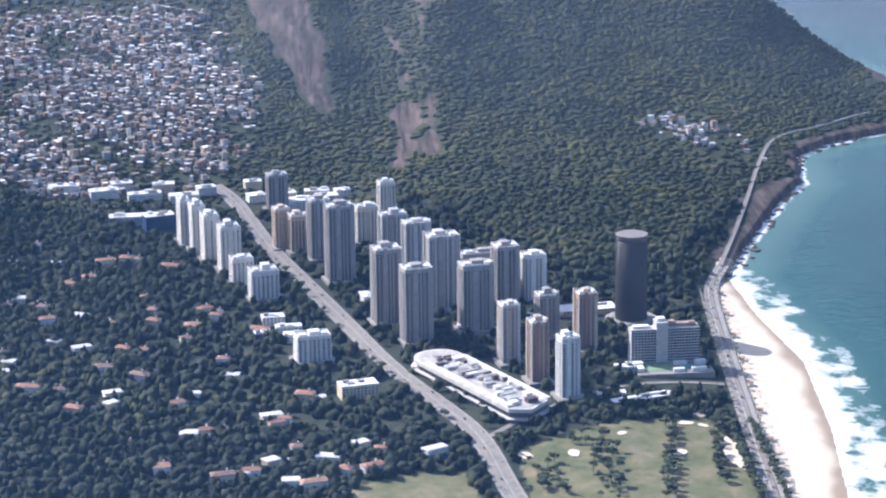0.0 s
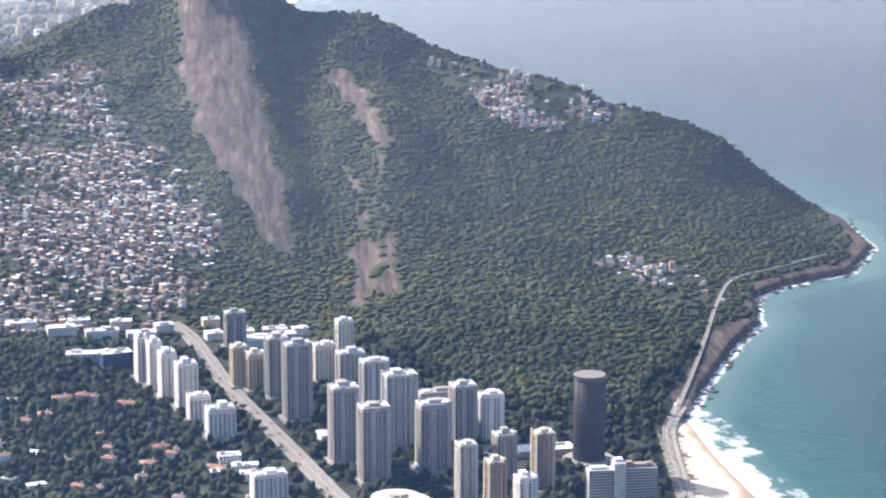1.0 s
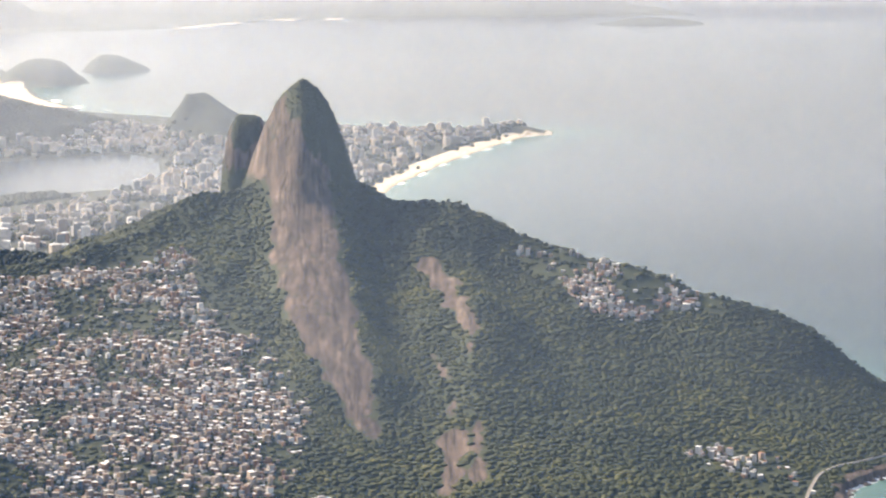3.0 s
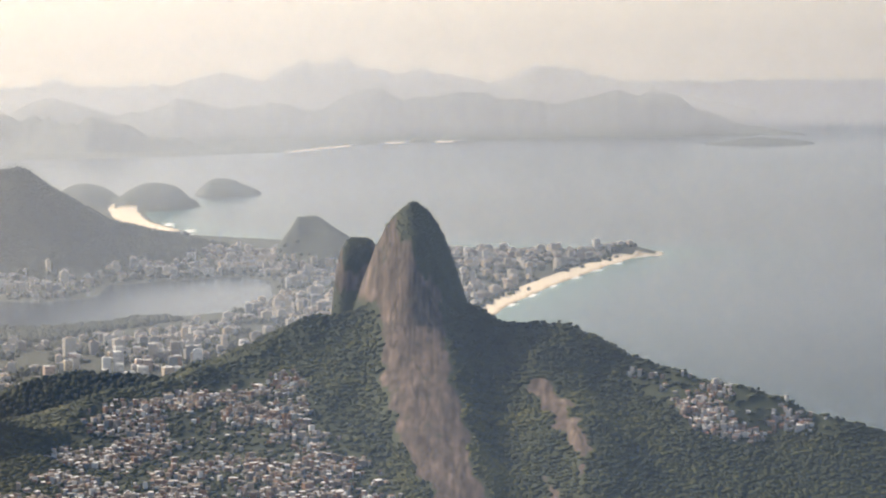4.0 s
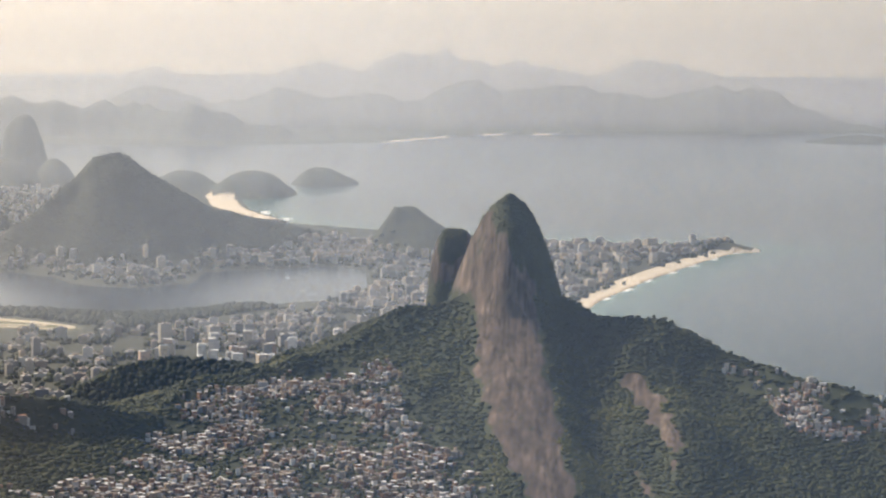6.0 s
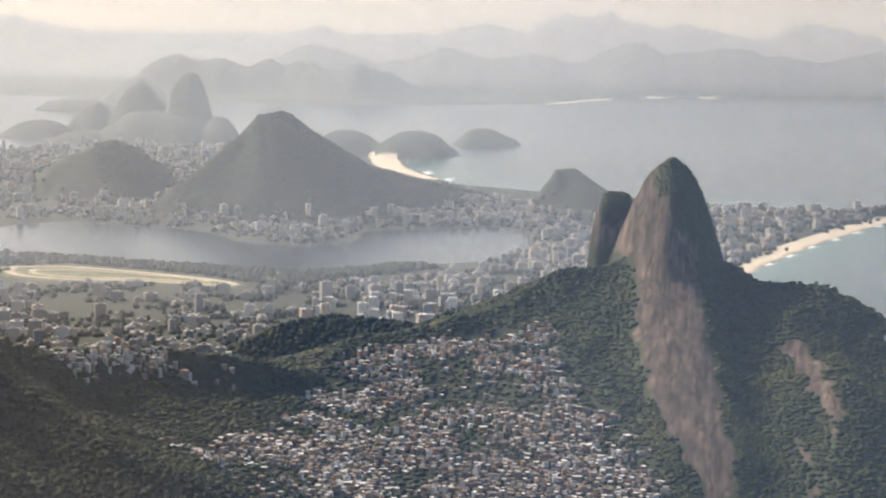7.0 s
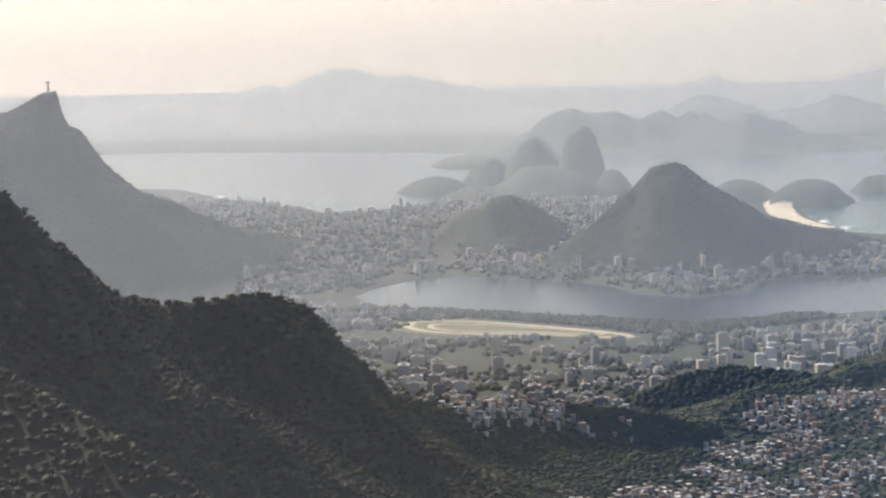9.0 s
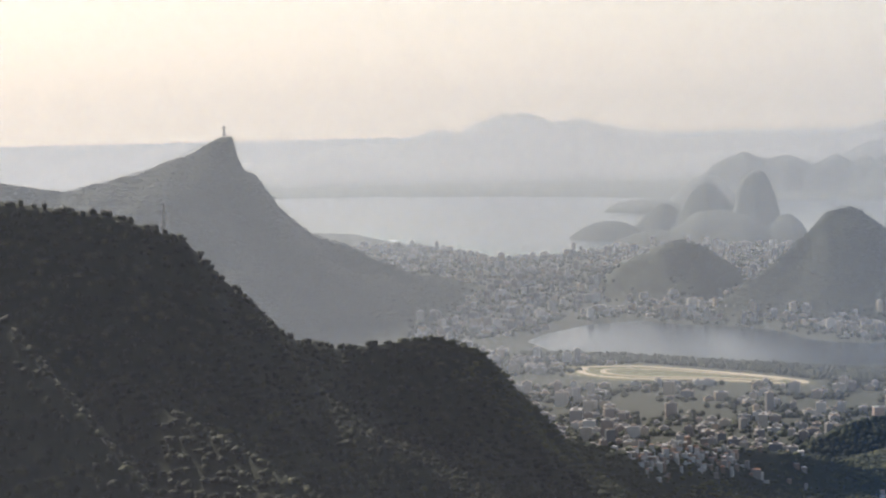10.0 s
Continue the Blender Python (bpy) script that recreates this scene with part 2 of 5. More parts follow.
def massif(X, Y, ridge, foot, power, low=6.0):
    dr, zr = soft_dist(X, Y, ridge)
    df, _ = soft_dist(X, Y, list(foot) + [foot[0]])
    q = df / (df + dr + 1e-6)
    return np.where(inside(X, Y, foot), low + (zr - low) * q ** power, -50.0), q


def land_height(X, Y):
    """Height of the ground above the sea at places of the plan."""
    X, Y = np.asarray(X, float), np.asarray(Y, float)
    shore, _ = seg_dist(X, Y, COAST, True)
    land = inside(X, Y, COAST)
    far = inside(X, Y, FAR_SHORE)
    lag = inside(X, Y, LAGOON)
    h = np.minimum(0.2 + shore * 0.05, 10.0) + rough_land(X, Y, 160, 3) * 1.5 * np.clip(shore / 120, 0, 1)
    lag_d, _ = seg_dist(X, Y, LAGOON, True)
    # the wooded valley climbs away from the main road
    left = np.clip((-130 - 0.24 * (Y - 2700) - X) / 900, 0, 1)
    h = h + np.where((Y < 3700) & (Y > 500), left * 90 + left * rough_land(X, Y, 220, 4, 5) * 14, 0)
    tw, q = massif(X, Y, TWIN_RIDGE, TWIN_FOOT, 0.95)
    crag = np.clip((tw - 25) / 160, 0, 1)
    rib, rz = seg_dist(X, Y, [(-60, 4700, 40), (-34, 4300, 30), (14, 3900, 22), (46, 3580, 4)])
    tw = tw + crag * (1 - 0.85 * np.exp(-(rib / 80) ** 4)) * (rough_land(X, Y, 420, 5, 11) * 20 + np.abs(rough_land(X - 0.1 * Y, Y * 0.2, 90, 3, 12)) * 12 + rough_land(X, Y, 120, 3, 14) * 9)
    # the gully between the great rock and the seaward shoulder, and the rib below the summit
    gul, _ = seg_dist(X, Y, [(105, 4650), (108, 4250), (128, 3800), (118, 3450)])
    tw = tw - 20 * np.exp(-(gul / 45) ** 2) * crag
    gul, _ = seg_dist(X, Y, [(300, 4480), (330, 4100), (330, 3700), (300, 3300)])
    tw = tw - 14 * np.exp(-(gul / 60) ** 2) * crag
    gul, _ = seg_dist(X, Y, [(560, 4250), (600, 3900), (560, 3500), (500, 3150)])
    tw = tw - 16 * np.exp(-(gul / 75) ** 2) * crag
    tw = tw + rz * np.exp(-(rib / 78) ** 4) * np.clip(crag * 2, 0, 1)
    rib2, rz2 = seg_dist(X, Y, [(172, 4600, 12), (240, 4400, 20), (258, 4235, 22), (240, 3917, 22), (222, 3700, 20), (240, 3600, 20), (226, 3420, 10)])
    tw = tw + rz2 * np.exp(-(rib2 / np.where(X < 215, 52, 95)) ** 2) * np.clip(crag * 2, 0, 1)
    h = np.maximum(h, tw)
    u, v = X + 62, Y - 4850
    au = np.abs(u) * np.where(u < 0, 0.88, 0.985)
    front = np.where(v < 0, (np.abs(v) / 95) ** 1.25 * 60, (np.abs(v) / 130) ** 1.8 * 60)
    peak = 534 - 0.047 * au ** 1.8 - front + rough_land(X, Y, 70, 4, 21) * 9 - np.abs(rough_land(X * 1.6, Y * 0.5, 40, 3, 23)) * np.clip(np.abs(u) / 30, 0, 1) * 16
    h = np.where(peak > 150, np.maximum(h, peak), h)
    u, v = X + 174, Y - 5080
    au = np.abs(u + 4)
    twin = 441 - (au / 47) ** 4 * 60 - (np.abs(v) / 70) ** 2 * 50 + rough_land(X, Y, 50, 3, 22) * 9
    h = np.where(twin > 150, np.maximum(h, twin), h)
    # crags under the crest, easing out to a gentle wooded apron
    no, q = massif(X, Y, NORTH_RIDGE, NORTH_FOOT, 1.0, 20)
    step = np.clip((q - 0.83) / 0.17, 0, 1)
    no = np.where(no > 0, 20 + (no - 20) * (0.85 + 0.15 * step * step * (3 - 2 * step)), no)
    crag = np.clip((no - 60) / 220, 0, 1) * np.clip((0.97 - q) * 8, 0.1, 1)
    no = no + crag * (rough_land(X, Y, 520, 5, 31) * 30 + rough_land(X, Y, 110, 3, 33) * 9 + (0.3 - np.abs(rough_land(X, Y, 360, 4, 35))) * 42)
    h = np.maximum(h, no)
    for line, fall in SPURS:
        d, z = seg_dist(X, Y, line)
        h = np.maximum(h, z - d * fall + rough_land(X, Y, 180, 4, 41) * 8)
    # the summit under the eye
    top = np.hypot(X, Y)
    h = np.where(top < 900, np.maximum(h, 838 - 0.92 * top + np.clip(top / 60, 0, 1) * rough_land(X, Y, 90, 4, 46) * 12), h)
    for k, (ridge, foot, p) in enumerate(((STATUE_RIDGE, STATUE_FOOT, 1.1), (GOAT_RIDGE, GOAT_FOOT, 1.25), (COVE_RIDGE, COVE_FOOT, 0.8), (LOW_RIDGE, LOW_FOOT, 0.8))):
        m, q = massif(X, Y, ridge, foot, p, 5)
        h = np.maximum(h, m + np.clip(m / 150, 0, 1) * np.clip((0.97 - q) * 6, 0.15, 1) * (rough_land(X, Y, 420, 5, 51 + k) * 20 + (0.3 - np.abs(rough_land(X, Y, 300, 4, 56 + k))) * 62))
    h = np.where(land, h, -np.minimum(shore * 0.06, 12.0))
    h = np.where(lag, -np.minimum(lag_d * 0.06, 12.0), np.where(lag_d < 60, np.minimum(h, 0.3 + lag_d * 0.08), h))
    h = np.where(far, np.maximum(h, 6 + rough_land(X, Y, 500, 3, 61) * 4), h)
    for line, fall in RANGES:
        d, z = seg_dist(X, Y, line)
        e = z - d * fall + rough_land(X, Y, 1000, 5, 71) * 34 + (0.4 - np.abs(rough_land(X, Y, 620, 5, 73))) * 120 + (0.3 - np.abs(rough_land(X, Y * 0.5, 380, 3, 75))) * 90 + (0.35 - np.abs(rough_land(X, Y * 0.3, 640, 3, 77))) * 110 - 40
        h = np.where(d < 3000, np.maximum(h, e), h)
    for x, y, z, rx, ry, p in DOMES:
        r = np.sqrt(((X - x) / rx) ** 2 + ((Y - y) / ry) ** 2)
        r = r * (1 + 0.3 * rough_land(X, Y, max(rx * 0.9, 130), 3, 85) * np.clip(r * 2, 0.15, 1))
        e = z * (1 - r ** p) + rough_land(X, Y, 120, 3, 81) * 6 + rough_land(X, Y, 260, 4, 83) * 0.2 * z * np.clip(r * 1.6, 0.1, 1)
        h = np.where(r < 1.02, np.maximum(h, e), h)
    return h


TWIN_ROCK = [[(-84, 4790, 66), (-66, 4600, 68), (-48, 4350, 70), (-18, 4120, 62), (2, 3980, 52), (22, 3860, 42), (42, 3740, 30), (56, 3650, 14)],
             [(148, 4510, 6), (186, 4400, 22), (204, 4290, 26), (220, 4170, 20), (226, 4040, 12), (216, 3910, 9)],
             [(198, 3820, 6), (176, 3740, 16), (176, 3640, 24), (170, 3540, 26), (164, 3440, 18)], [(216, 3680, 6), (210, 3580, 13), (200, 3470, 14)], [(160, 4000, 6), (176, 3880, 8)]]


def land_cover(X, Y, H):
    """How far the ground is bare rock, sand, town floor, mown grass: 0 to 1."""
    e = 6.0
    steep = np.hypot((land_height(X + e, Y) - H) / e, (land_height(X, Y + e) - H) / e)
    wob = rough_land(X, Y, 45, 4, 91)
    bare = np.where(Y > 8000, 0.35, np.where((H > 345) & (np.abs(X + 60) < 230) & (Y > 4600), 1.0, 0.0))
    rock = np.clip((steep - 1.15 + wob * 0.5) * 2.2, 0, 1) * (H > 60) * bare
    for line in TWIN_ROCK:
        d, w = seg_dist(X, Y, line)
        rock = np.maximum(rock, np.clip((w - d) / 16 + wob * (1.3 if line is TWIN_ROCK[0] else 1.5), 0, 1))
    shore, _ = seg_dist(X, Y, COAST, True)
    cliff = (Y > 2960) & (Y < 4300) & (X > 480) & (shore < 60)
    rock = np.maximum(rock, np.where(cliff, np.clip((33 + 24 * rough_land(X, Y, 130, 3, 93) - shore) / 12 + wob * 1.7, 0, 1), 0))
    dome_top = np.clip((H - 415 + 1.5 * (X + 58)) / 45 + wob, 0, 1) * (Y > 4600) * (Y < 5000) * (np.abs(X) < 200)
    rock = rock * (1 - 0.85 * dome_top)
    sand = np.zeros(X.shape)
    for line, w in BEACHES:
        d, _ = seg_dist(X, Y, line)
        sand = np.maximum(sand, np.clip((w - d) / 10, 0, 1) * (H < 12) * np.where(Y < 4000, X > np.interp(Y, [1960, 2132, 2376, 2673, 2859, 2985], [428, 445, 461, 484, 501, 532]) + 8, True))
    town = np.where((Y > 5400) & (Y < 15500) & (H < 40), 1.0, 0.0) + np.where((X > -160) & (X < 470) & (Y > 2250) & (Y < 3420) & (H < 20), 0.35, 0)
    grass = np.zeros(X.shape)
    for poly in GRASS:
        grass = np.maximum(grass, inside(X, Y, poly) * 1.0)
    return rock, sand, town, grass


GRASS = [[(215, 2285), (260, 2330), (330, 2362), (418, 2374), (440, 2300), (432, 1900), (260, 1850), (215, 2150)],
         [(40, 2190), (95, 2225), (160, 2225), (175, 2120), (60, 2100)],
         [(-2140, 7230), (-1900, 7270), (-1500, 7080), (-1290, 6900), (-1330, 6810), (-1620, 6900), (-1900, 6870), (-2080, 7010)]]


def fan(rows, turns):
    """Places of a sheet laid out in rings round the mountain top."""
    A, D = np.meshgrid(np.radians(turns), rows)
    return D * np.sin(A), D * np.cos(A)


def sheet(name, X, Y, Z, mat, attrs=None, smooth=True):
    r, c = X.shape
    me = bpy.data.meshes.new(name)
    co = np.stack([X, Y, Z], -1).reshape(-1, 3) * K
    i = np.arange(r * c).reshape(r, c)
    f = np.stack([i[:-1, :-1], i[:-1, 1:], i[1:, 1:], i[1:, :-1]], -1).reshape(-1, 4)
    me.vertices.add(len(co))
    me.vertices.foreach_set("co", co.ravel())
    me.loops.add(f.size)
    me.loops.foreach_set("vertex_index", f.ravel())
    me.polygons.add(len(f))
    me.polygons.foreach_set("loop_start", np.arange(0, f.size, 4))
    me.update(calc_edges=True)
    me.polygons.foreach_set("use_smooth", np.full(len(f), smooth))
    for k, v in (attrs or {}).items():
        me.attributes.new(k, "FLOAT", "POINT").data.foreach_set("value", np.asarray(v, np.float32).ravel())
    me.materials.append(mat)
    return new(name, me)


rows = np.concatenate([[0.0, 4, 10, 20, 40], np.linspace(60, 1500, 24, endpoint=False), np.arange(1500, 2100, 20), np.arange(2100, 3500, 9), np.arange(3500, 5200, 8), np.arange(5200, 10400, 42), np.arange(10400, 24760, 110)])
turns = np.concatenate([np.arange(-180, -34, 6.0), np.arange(-34, -20, 0.13), np.arange(-20, 16.5, 0.075), np.arange(16.5, 181, 6.0)])
turns[-1] = 180
GX, GY = fan(rows, turns)
GH = land_height(GX, GY)
rock, sand, town, grass = land_cover(GX, GY, GH)
# slope ground lightened in the colour, as sunlit growth between the crowns
sunlit_scrub = np.clip((GY - 3250) / 200, 0, 1) * np.clip((GX + 500) / 300, 0, 1) * (GY < 5000)

m = Mat("ground", 0.9)
fine, mid, wide = m.noise(5, 3), m.noise(26, 4), m.noise(160, 4)
wood = m.mix(wide, m.ramp(mid, (0.3, (0.007, 0.015, 0.008)), (0.7, (0.018, 0.028, 0.012))), m.ramp(mid, (0.3, (0.013, 0.022, 0.009)), (0.7, (0.034, 0.042, 0.017))))
wood = m.mix(m.attr("sunlit_scrub"), wood, m.ramp(mid, (0.3, (0.026, 0.037, 0.018)), (0.7, (0.046, 0.056, 0.024))))
stone_n = m.node("ShaderNodeTexNoise", Scale=0.016, Detail=6.0, Roughness=0.65)
sm = m.node("ShaderNodeMapping", Scale=(3.2 / K, 1.1 / K, 0.55 / K))
tcn = m.n.new("ShaderNodeTexCoord")
m.link(tcn.outputs["Object"], sm.inputs["Vector"])
m.link(sm.outputs["Vector"], stone_n.inputs["Vector"])
stone = m.ramp(stone_n.outputs["Fac"], (0.30, (0.040, 0.032, 0.028)), (0.47, (0.096, 0.075, 0.063)), (0.60, (0.146, 0.113, 0.092)), (0.76, (0.26, 0.215, 0.175)))
run = m.node("ShaderNodeTexNoise", Scale=1.0, Detail=5.0, Roughness=0.6)
rm = m.node("ShaderNodeMapping", Scale=(0.13 / K, 0.006 / K, 0.008 / K))
m.link(tcn.outputs["Object"], rm.inputs["Vector"])
m.link(rm.outputs["Vector"], run.inputs["Vector"])
stone = m.mix(1.0, stone, m.ramp(run.outputs["Fac"], (0.32, (0.42, 0.40, 0.39)), (0.46, (0.92, 0.89, 0.87)), (0.62, (1.1, 1.05, 1.0)), (0.73, (1.6, 1.55, 1.5))), "MULTIPLY")
seam = m.node("ShaderNodeTexNoise", Scale=1.0, Detail=3.0, Roughness=0.5)
sm2 = m.node("ShaderNodeMapping", Scale=(0.036 / K, 0.0035 / K, 0.006 / K))
m.link(tcn.outputs["Object"], sm2.inputs["Vector"])
m.link(sm2.outputs["Vector"], seam.inputs["Vector"])
stone = m.mix(1.0, stone, m.ramp(seam.outputs["Fac"], (0.475, (0.92, 0.90, 0.88)), (0.5, (0.34, 0.33, 0.32)), (0.522, (0.95, 0.92, 0.90))), "MULTIPLY")
stone = m.mix(m.grey(mid, 0.60, 0.70), stone, (0.03, 0.036, 0.02))
rough_edge = m.grey(m.math("ADD", m.attr("rock"), m.math("MULTIPLY", m.math("SUBTRACT", fine, 0.5), 0.7)), 0.4, 0.6)
c = m.mix(rough_edge, wood, stone)
c = m.mix(m.math("MULTIPLY", m.attr("town"), 0.75), c, m.ramp(mid, (0.35, (0.020, 0.027, 0.016)), (0.62, (0.046, 0.048, 0.038))))
c = m.mix(m.attr("grass"), c, m.ramp(m.noise(34, 7, 0.7), (0.32, (0.06, 0.078, 0.032)), (0.47, (0.12, 0.125, 0.055)), (0.57, (0.165, 0.15, 0.078)), (0.7, (0.25, 0.20, 0.12))))
c = m.mix(m.grey(m.attr("sand"), 0.3, 0.7), c, m.ramp(m.noise(14, 5), (0.3, (0.56, 0.47, 0.35)), (0.7, (0.68, 0.59, 0.47))))
c = m.mix(m.attr("wet"), c, (0.30, 0.235, 0.165))
m.colour(c).bump(m.noise(7, 5, 0.7), 0.55, 3.0)
g_shore, _ = seg_dist(GX, GY, COAST, True)
wet = sand * np.clip((17 + 12 * rough_land(GX, GY, 60, 3, 95) - g_shore) / 12, 0, 1)
ground = sheet("ground", GX, GY, GH, m.m, {"rock": rock, "sand": sand, "town": town, "grass": grass, "wet": wet, "sunlit_scrub": sunlit_scrub})
tagged(ground, "wooded mountain land with bare rock faces, beach sand and town floor", "ground", kind="structure")

# ---- water ----
srows = np.concatenate([np.linspace(0.5, 1900, 20, endpoint=False), np.arange(1900, 4400, 12), np.arange(4400, 10400, 60), np.arange(10400, 24000, 400), [24000, 24300, 24600, 24900]])
sturns = np.concatenate([np.arange(-180, -34, 6.0), np.arange(-34, 7.5, 0.5), np.arange(7.5, 17, 0.1), np.arange(17, 181, 4.0)])
sturns[-1] = 180
SX, SY = fan(srows, sturns)
# past 24 km the sheet rises to where the sea's true horizon stands
SZ = np.clip((np.hypot(SX, SY) - 24000) / 900, 0, 1) * 438.0
s_out, _ = seg_dist(SX, SY, COAST, True)
s_bay, _ = seg_dist(SX, SY, BEACHES[0][0])
m = Mat("sea_water", 0.22)
m.b.inputs["IOR"].default_value = 1.33
m.b.inputs["Specular IOR Level"].default_value = 0.19
dist = m.attr("shore")
body = m.ramp(m.grey(dist, 0, 900), (0.0, (0.09, 0.17, 0.14)), (0.08, (0.016, 0.072, 0.066)), (0.35, (0.005, 0.027, 0.033)), (1.0, (0.003, 0.011, 0.017)))
surge = m.math("ADD", m.noise(38, 5, 0.65), m.math("MULTIPLY", m.noise(9, 3), 0.25))
band = m.math("MULTIPLY", m.attr("surf"), surge)
foam = m.grey(band, 0.44, 0.60)
m.colour(m.mix(foam, body, (0.78, 0.80, 0.80)))
m.link(m.grey(foam, 0, 1, 0.22, 0.85), m.b.inputs["Roughness"])
m.bump(m.math("ADD", m.noise(16, 4), m.math("MULTIPLY", m.noise(60, 3), 2.0)), 0.35, 1.2)
lines = 0.5 + 0.5 * np.cos(s_bay / 9.5 + rough_land(SX, SY, 140, 3, 97) * 3.0)
surf = np.maximum(np.clip(1.5 - s_bay / 62, 0, 1) ** 0.8 * (0.78 + 0.32 * lines), np.clip(1.25 - s_out / 24, 0, 1) * 1.15)
sea = sheet("sea", SX, SY, SZ, m.m, {"shore": s_out, "surf": surf})
tagged(sea, "blue-green sea with white surf along the beach", "sea", kind="structure")


# ---- morning haze: tinted see-through sheets standing in for lit air between the ranges ----
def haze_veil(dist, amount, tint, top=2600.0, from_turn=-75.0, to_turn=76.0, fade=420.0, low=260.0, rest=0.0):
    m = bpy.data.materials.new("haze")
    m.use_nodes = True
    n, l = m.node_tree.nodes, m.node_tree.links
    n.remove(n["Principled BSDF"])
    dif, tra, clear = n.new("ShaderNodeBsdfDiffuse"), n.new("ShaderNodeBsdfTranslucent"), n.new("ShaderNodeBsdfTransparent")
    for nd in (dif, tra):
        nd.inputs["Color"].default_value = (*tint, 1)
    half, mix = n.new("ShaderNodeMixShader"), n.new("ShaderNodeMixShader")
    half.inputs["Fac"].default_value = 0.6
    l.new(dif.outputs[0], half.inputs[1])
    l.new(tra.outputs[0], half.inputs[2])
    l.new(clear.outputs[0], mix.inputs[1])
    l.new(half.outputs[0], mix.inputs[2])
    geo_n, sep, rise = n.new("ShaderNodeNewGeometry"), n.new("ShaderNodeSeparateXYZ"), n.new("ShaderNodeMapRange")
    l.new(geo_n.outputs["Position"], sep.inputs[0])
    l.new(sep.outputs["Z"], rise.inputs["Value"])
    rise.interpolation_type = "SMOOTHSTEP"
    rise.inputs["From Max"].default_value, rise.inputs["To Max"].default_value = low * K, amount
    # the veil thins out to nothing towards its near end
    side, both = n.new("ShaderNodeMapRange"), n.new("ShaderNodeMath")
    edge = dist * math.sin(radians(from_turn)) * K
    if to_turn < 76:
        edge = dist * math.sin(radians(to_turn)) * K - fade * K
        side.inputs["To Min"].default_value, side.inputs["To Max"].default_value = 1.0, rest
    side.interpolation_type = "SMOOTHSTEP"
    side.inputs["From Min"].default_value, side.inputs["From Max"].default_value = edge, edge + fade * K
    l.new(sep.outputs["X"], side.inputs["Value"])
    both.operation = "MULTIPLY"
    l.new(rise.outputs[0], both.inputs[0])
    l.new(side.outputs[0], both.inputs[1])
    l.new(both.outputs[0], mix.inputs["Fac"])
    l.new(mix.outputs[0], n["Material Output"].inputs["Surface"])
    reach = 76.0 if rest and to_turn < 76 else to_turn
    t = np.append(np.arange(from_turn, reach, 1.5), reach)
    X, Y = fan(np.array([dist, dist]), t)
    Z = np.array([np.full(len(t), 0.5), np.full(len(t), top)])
    return tagged(sheet("haze", X, Y, Z, m), "thin tinted sheet standing in for morning haze over the bay", "haze", kind="structure")


NEAR_AIR, FAR_AIR, LIFT_AIR = (0.24, 0.48, 1.0), (0.76, 0.85, 1.0), (0.50, 0.53, 0.68)
# the three near sheets are added to pale and tint dark slopes and woods
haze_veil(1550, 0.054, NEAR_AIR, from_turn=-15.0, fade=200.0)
haze_veil(1480, 0.062, LIFT_AIR, to_turn=-7.3, fade=200.0)
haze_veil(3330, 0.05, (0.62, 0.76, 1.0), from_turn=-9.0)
# denser towards the sun, standing in for its brighter glow; thinner over the open sea
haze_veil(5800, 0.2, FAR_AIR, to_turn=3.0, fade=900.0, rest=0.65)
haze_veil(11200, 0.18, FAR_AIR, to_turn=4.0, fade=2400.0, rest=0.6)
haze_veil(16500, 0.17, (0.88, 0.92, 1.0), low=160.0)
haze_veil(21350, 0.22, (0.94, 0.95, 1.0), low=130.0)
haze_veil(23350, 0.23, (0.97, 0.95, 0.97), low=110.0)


# ---- helpers for things ----
def box(bm, x, y, z, sx, sy, sz, turn=0.0):
    """A box with its base centre at x, y, z."""
    c, s = math.cos(turn), math.sin(turn)
    vs = [bm.verts.new(((x + c * a - s * b) * K, (y + s * a + c * b) * K, (z + e) * K)) for e in (0, sz) for a, b in ((-sx / 2, -sy / 2), (sx / 2, -sy / 2), (sx / 2, sy / 2), (-sx / 2, sy / 2))]
    for f in ((0, 3, 2, 1), (4, 5, 6, 7), (0, 1, 5, 4), (1, 2, 6, 5), (2, 3, 7, 6), (3, 0, 4, 7)):
        bm.faces.new([vs[i] for i in f])


def part(name, bm, material, parent=None, label="", kind=""):
    me = bpy.data.meshes.new(name)
    bm.to_mesh(me)
    bm.free()
    me.materials.append(material)
    ob = new(name, me)
    ob.parent = parent
    return tagged(ob, label, kind=kind)


def thing(name, x, y, z, turn, label, category, group=""):
    ob = new(name)
    ob.matrix_world = pose(x * K, y * K, z * K, 0, 0, turn)
    ob.empty_display_size = 1
    return tagged(ob, label, category, group)


def boxes_mesh(name, C, S, turn, mat):
    """Many boxes in one mesh: centres of the bases, sizes, turns."""
    n = len(C)
    corner = np.array([(a, b, e) for e in (0, 1) for a, b in ((-.5, -.5), (.5, -.5), (.5, .5), (-.5, .5))])
    P = corner[None] * S[:, None, :]
    c, s = np.cos(turn)[:, None], np.sin(turn)[:, None]
    co = np.stack([P[..., 0] * c - P[..., 1] * s, P[..., 0] * s + P[..., 1] * c, P[..., 2]], -1) + C[:, None, :]
    quad = np.array([(4, 5, 6, 7), (0, 1, 5, 4), (1, 2, 6, 5), (2, 3, 7, 6), (3, 0, 4, 7)])
    f = (quad[None] + 8 * np.arange(n)[:, None, None]).reshape(-1, 4)
    return raw_mesh(name, co.reshape(-1, 3) * K, f, mat)


